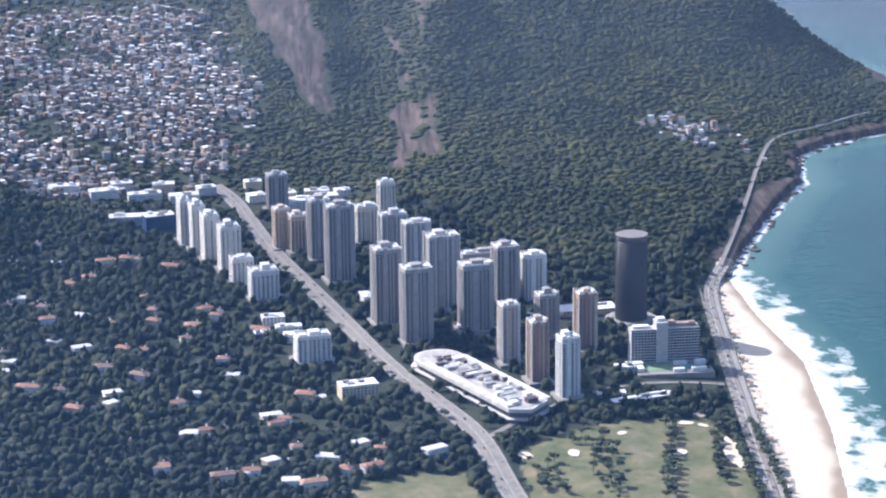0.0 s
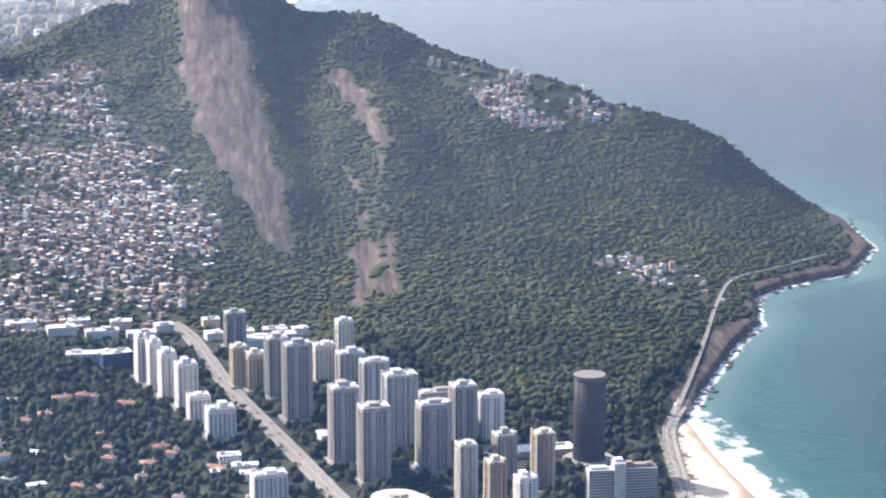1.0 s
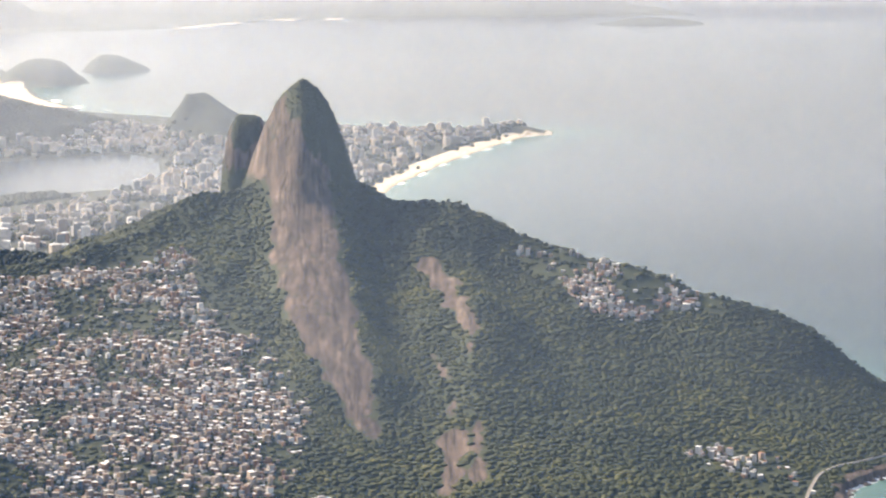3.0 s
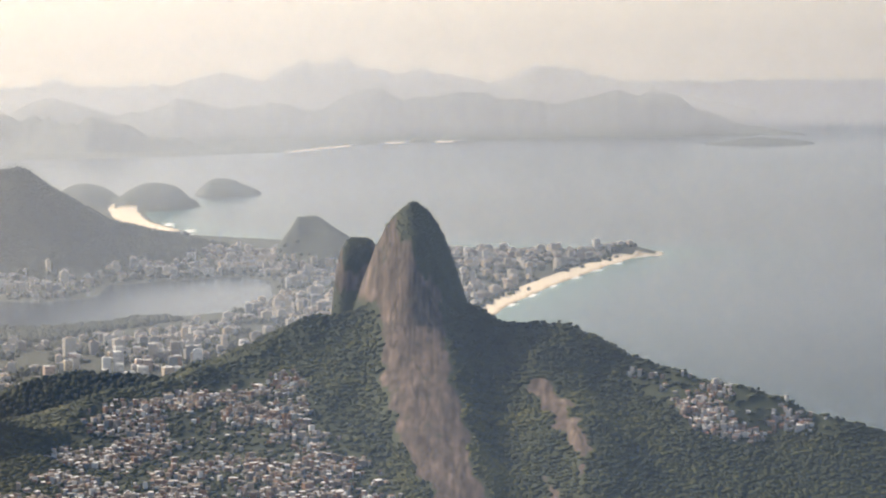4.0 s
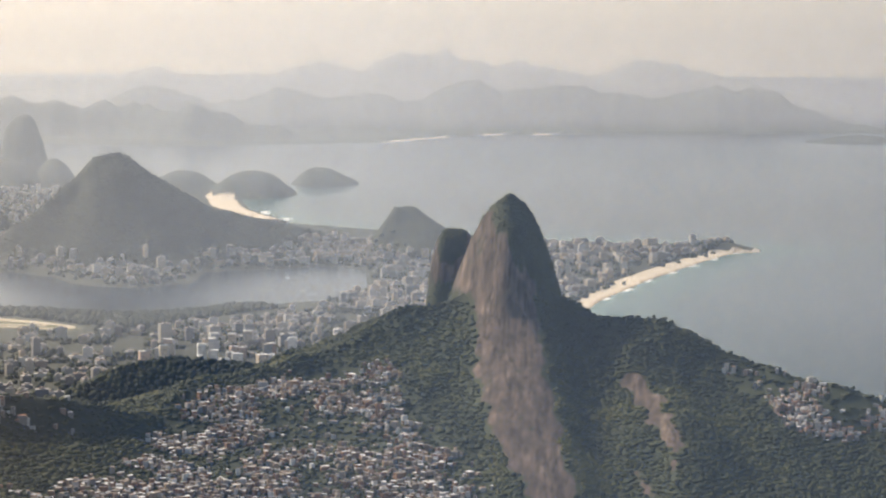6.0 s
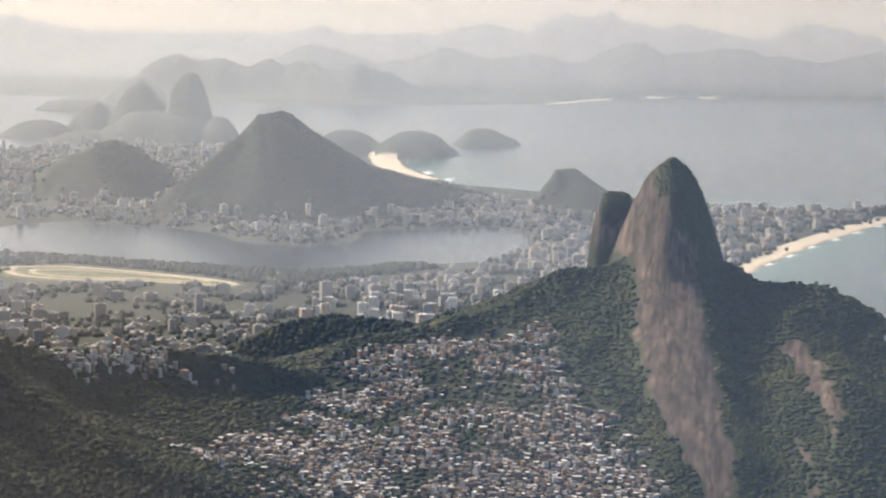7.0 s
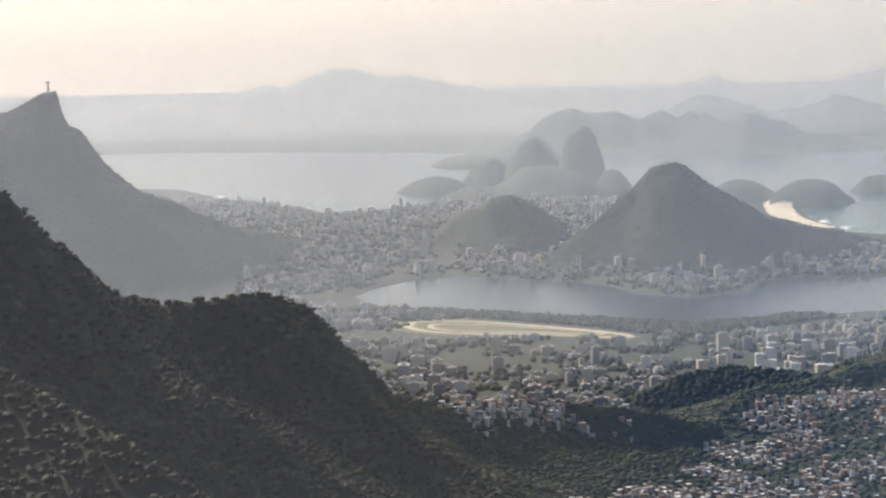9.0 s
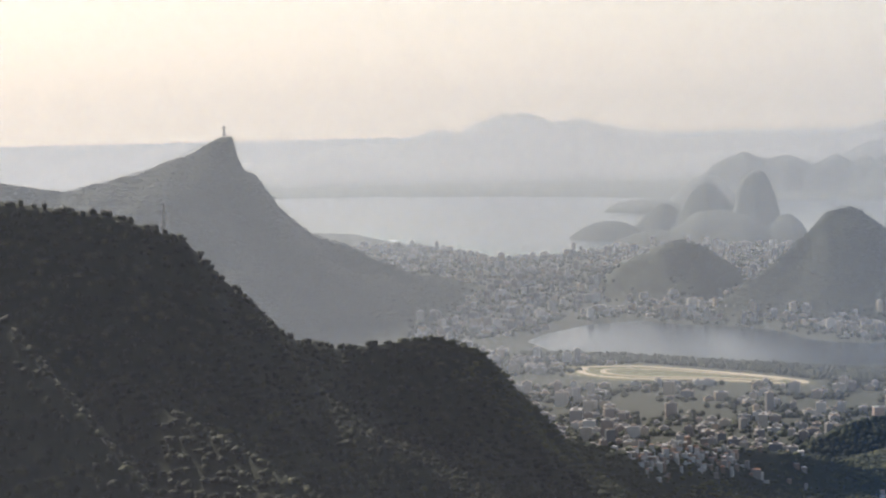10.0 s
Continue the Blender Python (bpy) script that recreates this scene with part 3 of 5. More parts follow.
def raw_mesh(name, co, f, mat, smooth=False):
    me = bpy.data.meshes.new(name)
    k = f.shape[1]
    me.vertices.add(len(co))
    me.vertices.foreach_set("co", np.ascontiguousarray(co, np.float32).ravel())
    me.loops.add(f.size)
    me.loops.foreach_set("vertex_index", np.ascontiguousarray(f, np.int32).ravel())
    me.polygons.add(len(f))
    me.polygons.foreach_set("loop_start", np.arange(0, f.size, k))
    me.update(calc_edges=True)
    me.polygons.foreach_set("use_smooth", np.full(len(f), smooth))
    me.materials.append(mat)
    return new(name, me)


def polar_poly(*pts):
    return [(d * math.sin(radians(a)), d * math.cos(radians(a))) for a, d in pts]


# ---- hillside settlements ----
rng = np.random.default_rng(7)
HILL_TOWN = [(-630, 4380), (-516, 4462), (-386, 4530), (-280, 4540), (-240, 4430), (-170, 4160), (-100, 4010), (-30, 3770), (-40, 3650), (-66, 3510), (-95, 3425),
             (-150, 3368), (-299, 3350), (-400, 3290), (-540, 3320), (-700, 3400), (-790, 3460), (-730, 3590), (-690, 3800), (-672, 3994), (-690, 4182)]
RIDGE_TOWN = [(330, 4520), (425, 4470), (493, 4420), (548, 4365), (690, 4320), (685, 4265), (581, 4270), (515, 4215), (425, 4255), (385, 4370)]
CLIFF_TOWN = [(512, 3592), (612, 3730), (685, 3655), (702, 3473), (637, 3385), (582, 3419), (545, 3526)]
BACK_TOWN = [(-1000, 3590), (-945, 3840), (-895, 3965), (-795, 4095), (-725, 4060), (-810, 3900), (-865, 3800), (-915, 3580)]


def scatter(poly, step, seed, jitter=0.45):
    r = np.random.default_rng(seed)
    p = np.array(poly)
    lo, hi = p.min(0), p.max(0)
    X, Y = np.meshgrid(np.arange(lo[0], hi[0], step), np.arange(lo[1], hi[1], step))
    X, Y = X + r.uniform(-jitter, jitter, X.shape) * step, Y + r.uniform(-jitter, jitter, Y.shape) * step
    k = inside(X, Y, poly)
    return X[k], Y[k]


HOUSE_COLOURS = [(0.246, 0.137, 0.087), (0.308, 0.239, 0.184), (0.50, 0.48, 0.46), (0.185, 0.148, 0.123), (0.419, 0.353, 0.287), (0.271, 0.160, 0.102), (0.74, 0.73, 0.71), (0.381, 0.285, 0.195), (0.234, 0.205, 0.184),
                 (0.333, 0.199, 0.133), (0.479, 0.400, 0.319), (0.197, 0.228, 0.246), (0.283, 0.228, 0.184), (0.210, 0.160, 0.123)]
ROOF_COLOURS = [(0.258, 0.222, 0.184), (0.173, 0.148, 0.123), (0.84, 0.83, 0.81), (0.308, 0.262, 0.215), (0.246, 0.154, 0.102), (0.381, 0.331, 0.277), (0.197, 0.171, 0.149), (0.82, 0.81, 0.79), (0.333, 0.228, 0.163), (0.234, 0.205, 0.174), (0.283, 0.239, 0.205)]
TILE_TINTS = [(0.42, 0.20, 0.12), (0.36, 0.19, 0.12)]
pale_mat_stops = [(0.66, 0.64, 0.61), (0.40, 0.30, 0.24), (0.56, 0.53, 0.49), (0.28, 0.19, 0.14), (0.62, 0.58, 0.53), (0.35, 0.33, 0.31), (0.30, 0.27, 0.25)]
house_mat = island_paint("bare_brick_and_render", HOUSE_COLOURS, 0.85, 0.12, ROOF_COLOURS + [(0.85, 0.84, 0.82), (0.48, 0.43, 0.38)])


pale_houses = island_paint("pale_house_render", pale_mat_stops, 0.8, 0.25, [(0.84, 0.83, 0.81), (0.30, 0.28, 0.26), (0.50, 0.48, 0.46), (0.22, 0.20, 0.19)] + TILE_TINTS)


CLOSE_HOUSES = []


def settlement(name, poly, step, seed, label, keep=1.0, mat=None):
    x, y = scatter(poly, step, seed)
    r = np.random.default_rng(seed + 1)
    patch = rough_land(x, y, 90, 3, seed)
    edge, _ = seg_dist(x, y, poly, True)
    k = (r.uniform(size=len(x)) < keep * np.clip(0.82 + patch * 2.4 - np.clip((land_height(x, y) - 110) / 420, 0, 0.35), 0.06, 1) * np.clip((edge + 45 * rough_land(x, y, 70, 3, seed + 7)) / 45, 0.0, 1))
    x, y = x[k], y[k]
    if name == "hillside_houses":
        close = (np.hypot(x, y) < 3478) & (np.arange(len(x)) % 2 == 0)
        CLOSE_HOUSES.extend(zip(x[close], y[close]))
        x, y = x[~close], y[~close]
    z = land_height(x, y)
    n = len(x)
    S = np.stack([r.uniform(3.8, 9.5, n), r.uniform(4.0, 9.5, n), r.choice([2.6, 3.0, 3.2, 5.6, 5.8, 6.2, 8.6, 11], n) + 5], -1)
    big = r.uniform(size=n) < 0.045
    S[big, :2] *= 1.7
    t = np.arctan2(*(np.array([x, y]))) * -1 + r.normal(0, 0.3, n) + rough_land(x, y, 150, 2, seed + 3)
    ob = boxes_mesh(name, np.stack([x, y, z - 5], -1), S, t, mat or house_mat)
    return tagged(ob, label, "houses", kind="stuff")


settlement("hillside_houses", HILL_TOWN, 9.2, 101, "dense stacked brick and rendered houses covering the hillside")
settlement("ridge_houses", RIDGE_TOWN, 8.5, 111, "white and brick houses crowded on the ridge", 1.3, pale_houses)
settlement("cliff_houses", CLIFF_TOWN, 10.5, 121, "scattered pale houses among trees above the sea", 0.75, pale_houses)
settlement("crest_houses", BACK_TOWN, 10, 131, "pale houses along the wooded crest", 1.2, pale_houses)

# ---- woods ----
def near_road(x, y, w):
    k = np.zeros(np.shape(x), bool)
    for line, half in ROAD_LINES:
        d, _ = seg_dist(x, y, line)
        k |= d < half + w
    return k


MAIN_ROAD = [(226, 1990), (200, 2155), (183, 2334), (150, 2430), (107, 2543), (51, 2762), (-28, 3059), (-60, 3230), (-84, 3351), (-110, 3420)]
COAST_ROAD = [(428, 1960), (445, 2132), (461, 2376), (484, 2673), (501, 2859), (533, 2937), (600, 3159), (691, 3492), (733, 3617), (846, 3705), (921, 3779)]
LINK_ROAD = [(-20, 3255), (20, 3290), (60, 3330)]
SIDE_ROAD = [(187, 2320), (240, 2390), (330, 2470), (420, 2490), (466, 2480)]
ROAD_LINES = [(MAIN_ROAD, 11), (COAST_ROAD[:6], 8), (COAST_ROAD[5:], 1), (LINK_ROAD, 6), (SIDE_ROAD, 6)]
# Plan of the towers: x, y of the near face, width, depth, height, kind
TOWERS = [(-141, 3092, 15, 34, 60, "slab"), (-123, 3057, 19, 34, 61, "slab"), (-105, 3006, 22, 34, 61, "slab"), (-80, 2956, 28, 30, 59, "slab"), (-64, 2893, 29, 26, 35, "slab"), (-37, 2830, 37, 30, 36, "block"),
          (-15, 3065, 21, 24, 53, "pink"), (7, 3043, 26, 24, 49, "pink"), (33, 3005, 28, 28, 78, "grey"), (57, 2898, 36, 28, 96, "grey"), (95, 3081, 31, 26, 49, "cream"),
          (125, 3165, 23, 20, 60, "cream"), (127, 3022, 37, 26, 53, "ribbed"), (153, 2940, 36, 26, 62, "ribbed"), (106, 2715, 34, 28, 91, "grey"), (137, 2642, 36, 28, 88, "grey"),
          (174, 2770, 42, 28, 90, "ribbed"), (207, 2679, 41, 26, 80, "grey"), (250, 2781, 31, 28, 72, "grey"), (284, 2797, 30, 26, 56, "white"), (233, 2554, 22, 22, 68, "beige"),
          (258, 2487, 21, 22, 68, "brown"), (284, 2430, 22, 22, 67, "pale"), (285, 2649, 26, 22, 50, "grey"), (322, 2592, 24, 22, 67, "brown"), (-20, 3266, 30, 20, 50, "grey"),
          (18, 2582, 42, 26, 31, "block"), (226, 2830, 60, 20, 52, "grey")]
VILLA_SPOTS = [(-324, 2787), (-283, 2712), (-236, 2612), (-191, 2618), (-208, 2540), (-169, 2517), (-228, 2395), (-237, 3007), (-212, 3022), (-106, 2792), (-117, 2721), (-69, 2538),
               (-109, 2334), (29, 2273), (-8, 2207), (8, 2464), (-132, 2224), (-308, 2537), (-73, 2211), (-41, 2697), (-199, 3023), (-273, 2884), (-248, 2740), (-155, 2981),
               (62, 2306), (134, 2280), (44, 2236), (-27, 2258), (-49, 2229), (13, 2200), (-95, 2349), (71, 2241), (-279, 2451), (-164, 2737), (-192, 2448), (-127, 2434), (-27, 2400), (-301, 2982)]
CLEARINGS = [(x, y + dp / 2, max(w, dp) * 0.72) for x, y, w, dp, h, k in TOWERS] + [(403, 2553, 46), (388, 2705, 27), (190, 2545, 40), (205, 2500, 40), (222, 2450, 40), (230, 2405, 36), (400, 2500, 44), (-178, 3185, 40), (64, 2467, 30),
             (30, 3290, 62), (-60, 3300, 40), (340, 2740, 45), (5, 2640, 24), (-18, 2700, 24)] + [(x, y - 5, 10) for x, y in VILLA_SPOTS]

def leaf_mat(name, tones, light):
    m = Mat(name, 0.75)
    g = m.n.new("ShaderNodeNewGeometry")
    tone = m.ramp(g.outputs["Random Per Island"], *tones)
    blend = m.math("ADD", m.math("MULTIPLY", m.noise(260, 5, 0.6), 0.55), m.math("MULTIPLY", m.noise(48, 4, 0.6), 0.45))
    stand = m.ramp(blend, (0.38, (0.60, 0.67, 0.66)), (0.5, (1.05, 1.0, 0.92)), (0.62, light))
    m.colour(m.mix(1.0, tone, stand, "MULTIPLY")).bump(m.noise(1.6, 3, 0.7), 0.6, 1.4)
    m.b.inputs["Specular IOR Level"].default_value = 0.15
    return m.m


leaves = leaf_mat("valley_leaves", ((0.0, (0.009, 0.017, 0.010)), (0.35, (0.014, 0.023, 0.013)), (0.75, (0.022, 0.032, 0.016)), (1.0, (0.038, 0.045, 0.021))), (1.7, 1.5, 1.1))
# same forest leaves, their tones brightened in the colour for the sunlit slopes
sunlit_slope_leaves = leaf_mat("sunlit_slope_leaves", ((0.0, (0.034, 0.044, 0.022)), (0.35, (0.040, 0.051, 0.024)), (0.75, (0.046, 0.056, 0.026)), (1.0, (0.056, 0.063, 0.030))), (2.0, 1.65, 1.05))


pale_leaves = leaf_mat("pale_scrub_leaves", ((0.0, (0.060, 0.072, 0.026)), (0.5, (0.078, 0.086, 0.030)), (1.0, (0.10, 0.098, 0.040))), (1.2, 1.15, 1.0))


def crowns(name, x, y, size, tall, seed, label, mat=None, lobes=0):
    """Tree crowns as uneven domes, joined into one canopy; lobes break up the outline of each."""
    r = np.random.default_rng(seed)
    z = land_height(x, y)
    if lobes:
        a = r.uniform(0, 6.28, (lobes, len(x)))
        x, y = np.concatenate([x, (x + np.cos(a) * size * 0.62).ravel()]), np.concatenate([y, (y + np.sin(a) * size * 0.62).ravel()])
        z = np.concatenate([z, np.tile(z + tall * 0.42, lobes)])
        small = r.uniform(0.38, 0.62, lobes * len(size))
        size, tall = np.concatenate([size, np.tile(size, lobes) * small]), np.concatenate([tall, np.tile(tall, lobes) * small])
    n = len(x)
    ring = 6
    a = np.arange(ring) * 2 * np.pi / ring
    unit = np.concatenate([np.stack([np.cos(a) * 0.82, np.sin(a) * 0.82, np.full(ring, -0.15)], -1), np.stack([np.cos(a + 0.4), np.sin(a + 0.4), np.full(ring, 0.42)], -1),
                           np.stack([np.cos(a + 0.1) * 0.62, np.sin(a + 0.1) * 0.62, np.full(ring, 0.82)], -1), [[0, 0, 1.0]]])
    P = unit[None] * np.stack([size, size, tall], -1)[:, None, :]
    P = P * (1 + r.normal(0, 0.17, (n, len(unit), 1)))
    t = r.uniform(0, 6.28, n)[:, None]
    co = np.stack([P[..., 0] * np.cos(t) - P[..., 1] * np.sin(t), P[..., 0] * np.sin(t) + P[..., 1] * np.cos(t), P[..., 2]], -1) + np.stack([x, y, z], -1)[:, None, :]
    i = np.arange(ring)
    j = (i + 1) % ring
    f = []
    for k in (0, ring):
        f += [np.stack([k + i, k + j, k + ring + i], -1), np.stack([k + j, k + ring + j, k + ring + i], -1)]
    f.append(np.stack([2 * ring + i, 2 * ring + j, np.full(ring, 3 * ring)], -1))
    f = np.concatenate(f)
    F = (f[None] + len(unit) * np.arange(n)[:, None, None]).reshape(-1, 3)
    return tagged(raw_mesh(name, co.reshape(-1, 3) * K, F, mat or leaves, True), label, "trees", kind="stuff")


# in sight of the summit: the highest slope so far along each bearing
sight = np.maximum.accumulate((GH - EYE) / np.maximum(rows, 1.0)[:, None], axis=0)
open_view = (GH + 14 - EYE) / np.maximum(rows, 1.0)[:, None] >= sight


def seen_from_summit(x, y):
    d, a = np.hypot(x, y), np.degrees(np.arctan2(x, y))
    i = np.clip(np.searchsorted(rows, d), 0, len(rows) - 1)
    j = np.clip(np.searchsorted(turns, a), 0, len(turns) - 1)
    return open_view[i, j]


def wood_places(d0, d1, a0, a1, step, seed):
    r = np.random.default_rng(seed)
    d = np.arange(d0, d1, step)
    X, Y = [], []
    for dd in d:
        n = int(dd * radians(a1 - a0) / step)
        aa = np.radians(a0) + (np.arange(n) + r.uniform(0, 1, n)) / n * radians(a1 - a0)
        rr = dd + r.uniform(-0.5, 0.5, n) * step
        X.append(rr * np.sin(aa))
        Y.append(rr * np.cos(aa))
    x, y = np.concatenate(X), np.concatenate(Y)
    k = seen_from_summit(x, y)
    x, y = x[k], y[k]
    h = land_height(x, y)
    k = h > 2.5
    x, y, h = x[k], y[k], h[k]
    rk, sd, tn, gr = land_cover(x, y, h)
    rib, _ = seg_dist(x, y, TWIN_ROCK[0])
    k = (rk < np.where(rib < 110, 0.2, 0.35)) & (rib > np.interp(y, [3640, 4050, 4600], [8, 40, 56])) & ~((h > 395) & (y > 4600)) & ~((h > 300) & (np.hypot(x + 62, y - 4830) < 150)) & ~(np.hypot(x + 181, y - 5080) < 90) & (sd < 0.05) & (gr < 0.5)
    for c, keep in ((HILL_TOWN, 0.5), (RIDGE_TOWN, 0.3), (CLIFF_TOWN, 0.4), (BACK_TOWN, 0.35)):
        k &= ~inside(x, y, c) | (r.uniform(size=len(x)) < keep)
    k &= ~near_road(x, y, 5)
    for cx, cy, cr in CLEARINGS:
        k &= np.hypot(x - cx, y - cy) > cr
    flat = (h < 16) & (x > -150) & (y > 2330) & (y < 3420)
    k &= ~flat | (r.uniform(size=len(x)) < 0.62)
    return x[k], y[k], r


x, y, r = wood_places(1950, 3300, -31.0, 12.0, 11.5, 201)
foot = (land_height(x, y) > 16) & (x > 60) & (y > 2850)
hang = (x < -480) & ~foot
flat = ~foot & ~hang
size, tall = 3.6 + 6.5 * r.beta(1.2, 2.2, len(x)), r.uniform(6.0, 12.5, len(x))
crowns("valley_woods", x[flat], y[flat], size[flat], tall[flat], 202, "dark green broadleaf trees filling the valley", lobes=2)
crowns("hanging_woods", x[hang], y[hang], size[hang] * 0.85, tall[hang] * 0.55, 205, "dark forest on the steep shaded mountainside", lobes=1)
crowns("foot_woods", x[foot], y[foot], size[foot] * 0.85, tall[foot] * 0.55, 206, "green forest at the foot of the mountain", sunlit_slope_leaves, lobes=1)
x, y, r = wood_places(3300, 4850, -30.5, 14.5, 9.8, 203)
crowns("slope_woods", x, y, 3.8 + 6.2 * r.beta(1.2, 2.6, len(x)), 2.0 + 4.6 * r.beta(1.1, 2.6, len(x)), 204, "dense green forest covering the mountain slopes", sunlit_slope_leaves)

# pale yellowish scrub along the foot of the great rock and in the gully beside it
x, y = scatter([(30, 4080), (70, 4110), (112, 4020), (118, 3900), (88, 3840), (66, 3900), (52, 3990)], 5.5, 215)
x2, y2 = scatter([(-98, 4120), (-72, 4110), (-40, 3900), (-8, 3760), (38, 3650), (50, 3590), (5, 3590), (-34, 3690), (-62, 3860)], 8.5, 216)
x, y = np.concatenate([x, x2]), np.concatenate([y, y2])
r = np.random.default_rng(217)
crowns("pale_scrub", x, y, r.uniform(2.4, 5.2, len(x)), r.uniform(2.0, 5.5, len(x)), 218, "pale yellow-green scrub at the foot of the great rock", pale_leaves)

# scrub on the shoulders and top of the great rock
x, y = scatter([(-230, 4700), (120, 4700), (120, 5150), (-230, 5150)], 6.5, 207)
h = land_height(x, y)
rk, sd, tn, gr = land_cover(x, y, h)
r = np.random.default_rng(208)
q = (h > 290) & (rk < 0.45) & seen_from_summit(x, y) & (r.uniform(size=len(x)) < 0.75)
crowns("rock_scrub", x[q], y[q], r.uniform(2.2, 4.4, q.sum()), r.uniform(0.8, 2.1, q.sum()), 209, "low dark scrub clinging to the great rock", sunlit_slope_leaves)

# ---- city beyond the mountain ----
CITY_COLOURS = [(0.46, 0.36, 0.26), (0.40, 0.37, 0.33), (0.50, 0.42, 0.33), (0.30, 0.28, 0.26), (0.52, 0.50, 0.47), (0.22, 0.21, 0.21), (0.36, 0.30, 0.24), (0.26, 0.21, 0.18), (0.46, 0.41, 0.35), (0.18, 0.19, 0.20), (0.60, 0.57, 0.53)]
city_mat = island_paint("city_render", CITY_COLOURS, 0.7, 0.3, [(0.30, 0.28, 0.26), (0.42, 0.40, 0.38), (0.24, 0.22, 0.21), (0.50, 0.47, 0.44), (0.34, 0.25, 0.20)])


def city(name, d0, d1, a0, a1, step, low, high, keep, seed, label):
    r = np.random.default_rng(seed)
    X, Y = [], []
    for dd in np.arange(d0, d1, step):
        n = max(1, int(dd * radians(a1 - a0) / step))
        aa = np.radians(a0) + (np.arange(n) + r.uniform(0.1, 0.9, n)) / n * radians(a1 - a0)
        rr = dd + r.uniform(-0.4, 0.4, n) * step
        X.append(rr * np.sin(aa))
        Y.append(rr * np.cos(aa))
    x, y = np.concatenate(X), np.concatenate(Y)
    h = land_height(x, y)
    rk, sd, tn, gr = land_cover(x, y, h)
    wl_, _ = seg_dist(x, y, LAGOON, True)
    park = rough_land(x, y, 420, 3, seed + 2)
    shore, _ = seg_dist(x, y, COAST, True)
    south_bank = (y < 8000) & (wl_ < 260) & (x < -620)
    k = (h > 2) & (h < 46) & (y < 13000) & (sd < 0.05) & (gr < 0.5) & (wl_ > 45) & (shore > 70) & (seg_dist(x, y, BEACHES[2][0])[0] > 620) & (r.uniform(size=len(x)) < keep * np.clip(1.0 + park * 1.5, 0.12, 1)) & ~south_bank
    x, y, h = x[k], y[k], h[k]
    n = len(x)
    tall = low + (high - low) * r.beta(1.1, 3.2, n)
    S = np.stack([r.uniform(13, 34, n), r.uniform(12, 28, n), tall + 4], -1)
    t = np.radians(12) + r.choice([0, 0.25, -0.3], n)
    S2 = np.stack([S[:, 0] * 0.4, S[:, 1] * 0.4, np.full(n, 4.0)], -1)
    C = np.stack([x, y, h - 4], -1)
    C2 = C + np.stack([np.zeros(n), np.zeros(n), S[:, 2]], -1)
    ob = boxes_mesh(name, np.concatenate([C, C2]), np.concatenate([S, S2]), np.concatenate([t, t]), city_mat)
    tagged(ob, label, "buildings", kind="stuff")
    # street trees between the blocks
    m_ = int(n * 5.5)
    q = r.integers(0, n, m_)
    tx, ty = x[q] + r.normal(0, step * 0.7, m_), y[q] + r.normal(0, step * 0.7, m_)
    th = land_height(tx, ty)
    kk = th > 2
    crowns("street_trees", tx[kk], ty[kk], r.uniform(7, 13, kk.sum()), r.uniform(8, 14, kk.sum()), seed + 5, "dark street trees between the city blocks")


city("garden_city", 5450, 7000, -20, -1.0, 42, 6, 60, 0.36, 301, "pale mid-rise apartment blocks below the mountain")
city("beach_city", 7000, 9800, -8.5, 5.0, 40, 12, 48, 0.85, 311, "close-set pale apartment blocks behind the long beach")
city("lagoon_city", 7300, 9400, -20, -8.5, 44, 8, 60, 0.5, 321, "pale apartment blocks round the lagoon shore")
city("bay_city", 9400, 14500, -22.5, -6.0, 60, 8, 64, 0.5, 331, "hazy apartment blocks spread down to the bay")

for k, (poly, step) in enumerate((((STATUE_FOOT[1:6] + [(-4300, 9300), (-6300, 9100)]), 21), (GOAT_FOOT, 19), ([(-2480, 9750), (-2400, 9600), (-2100, 9600), (-2000, 9900), (-2100, 10300), (-2500, 10300)], 24))):
    x, y = scatter(poly, step, 361 + k)
    q = (land_height(x, y) > 48) & seen_from_summit(x, y)
    x, y = x[q], y[q]
    r = np.random.default_rng(371 + k)
    crowns("far_hill_woods", x, y, r.uniform(0.4, 0.62, len(x)) * step, r.uniform(0.07, 0.15, len(x)) * step, 381 + k, "hazy forest on the far hill")

# park trees on the flat between racecourse and lagoon
x, y = scatter([(-2400, 7560), (-1950, 7470), (-1390, 7310), (-1250, 7340), (-960, 7600), (-800, 7450), (-1150, 6900), (-1300, 6960), (-1500, 7130), (-1900, 7320), (-2200, 7280)], 19, 341)
r = np.random.default_rng(342)
crowns("lagoon_park", x, y, r.uniform(8, 14, len(x)), r.uniform(9, 17, len(x)), 343, "band of dark park trees along the lagoon")
x, y = scatter(polar_poly((-11.0, 5250), (-4.2, 5250), (-4.2, 4850), (-11, 4800)), 13, 344)
crowns("back_hill_woods", x, y, np.full(len(x), 8.0), np.full(len(x), 10.0), 345, "dark forest on the low hill behind the settlement")

# ---- roads ----
asphalt = paint("asphalt", (0.235, 0.215, 0.188), 0.9, 0.25, 9)
paving = paint("pale_paving", (0.28, 0.265, 0.24), 0.9, 0.2, 7)
white_line = paint("road_paint", (0.6, 0.6, 0.58), 0.7, 0.2, 2)


def spaced(line, step):
    """Places every step metres along a line: x, y and heading."""
    out = []
    carry = 0.0
    for p, q in zip(line, line[1:]):
        d = math.hypot(q[0] - p[0], q[1] - p[1])
        s = carry
        while s < d:
            out.append((p[0] + (q[0] - p[0]) * s / d, p[1] + (q[1] - p[1]) * s / d, math.atan2(q[1] - p[1], q[0] - p[0])))
            s += step
        carry = s - d
    return out


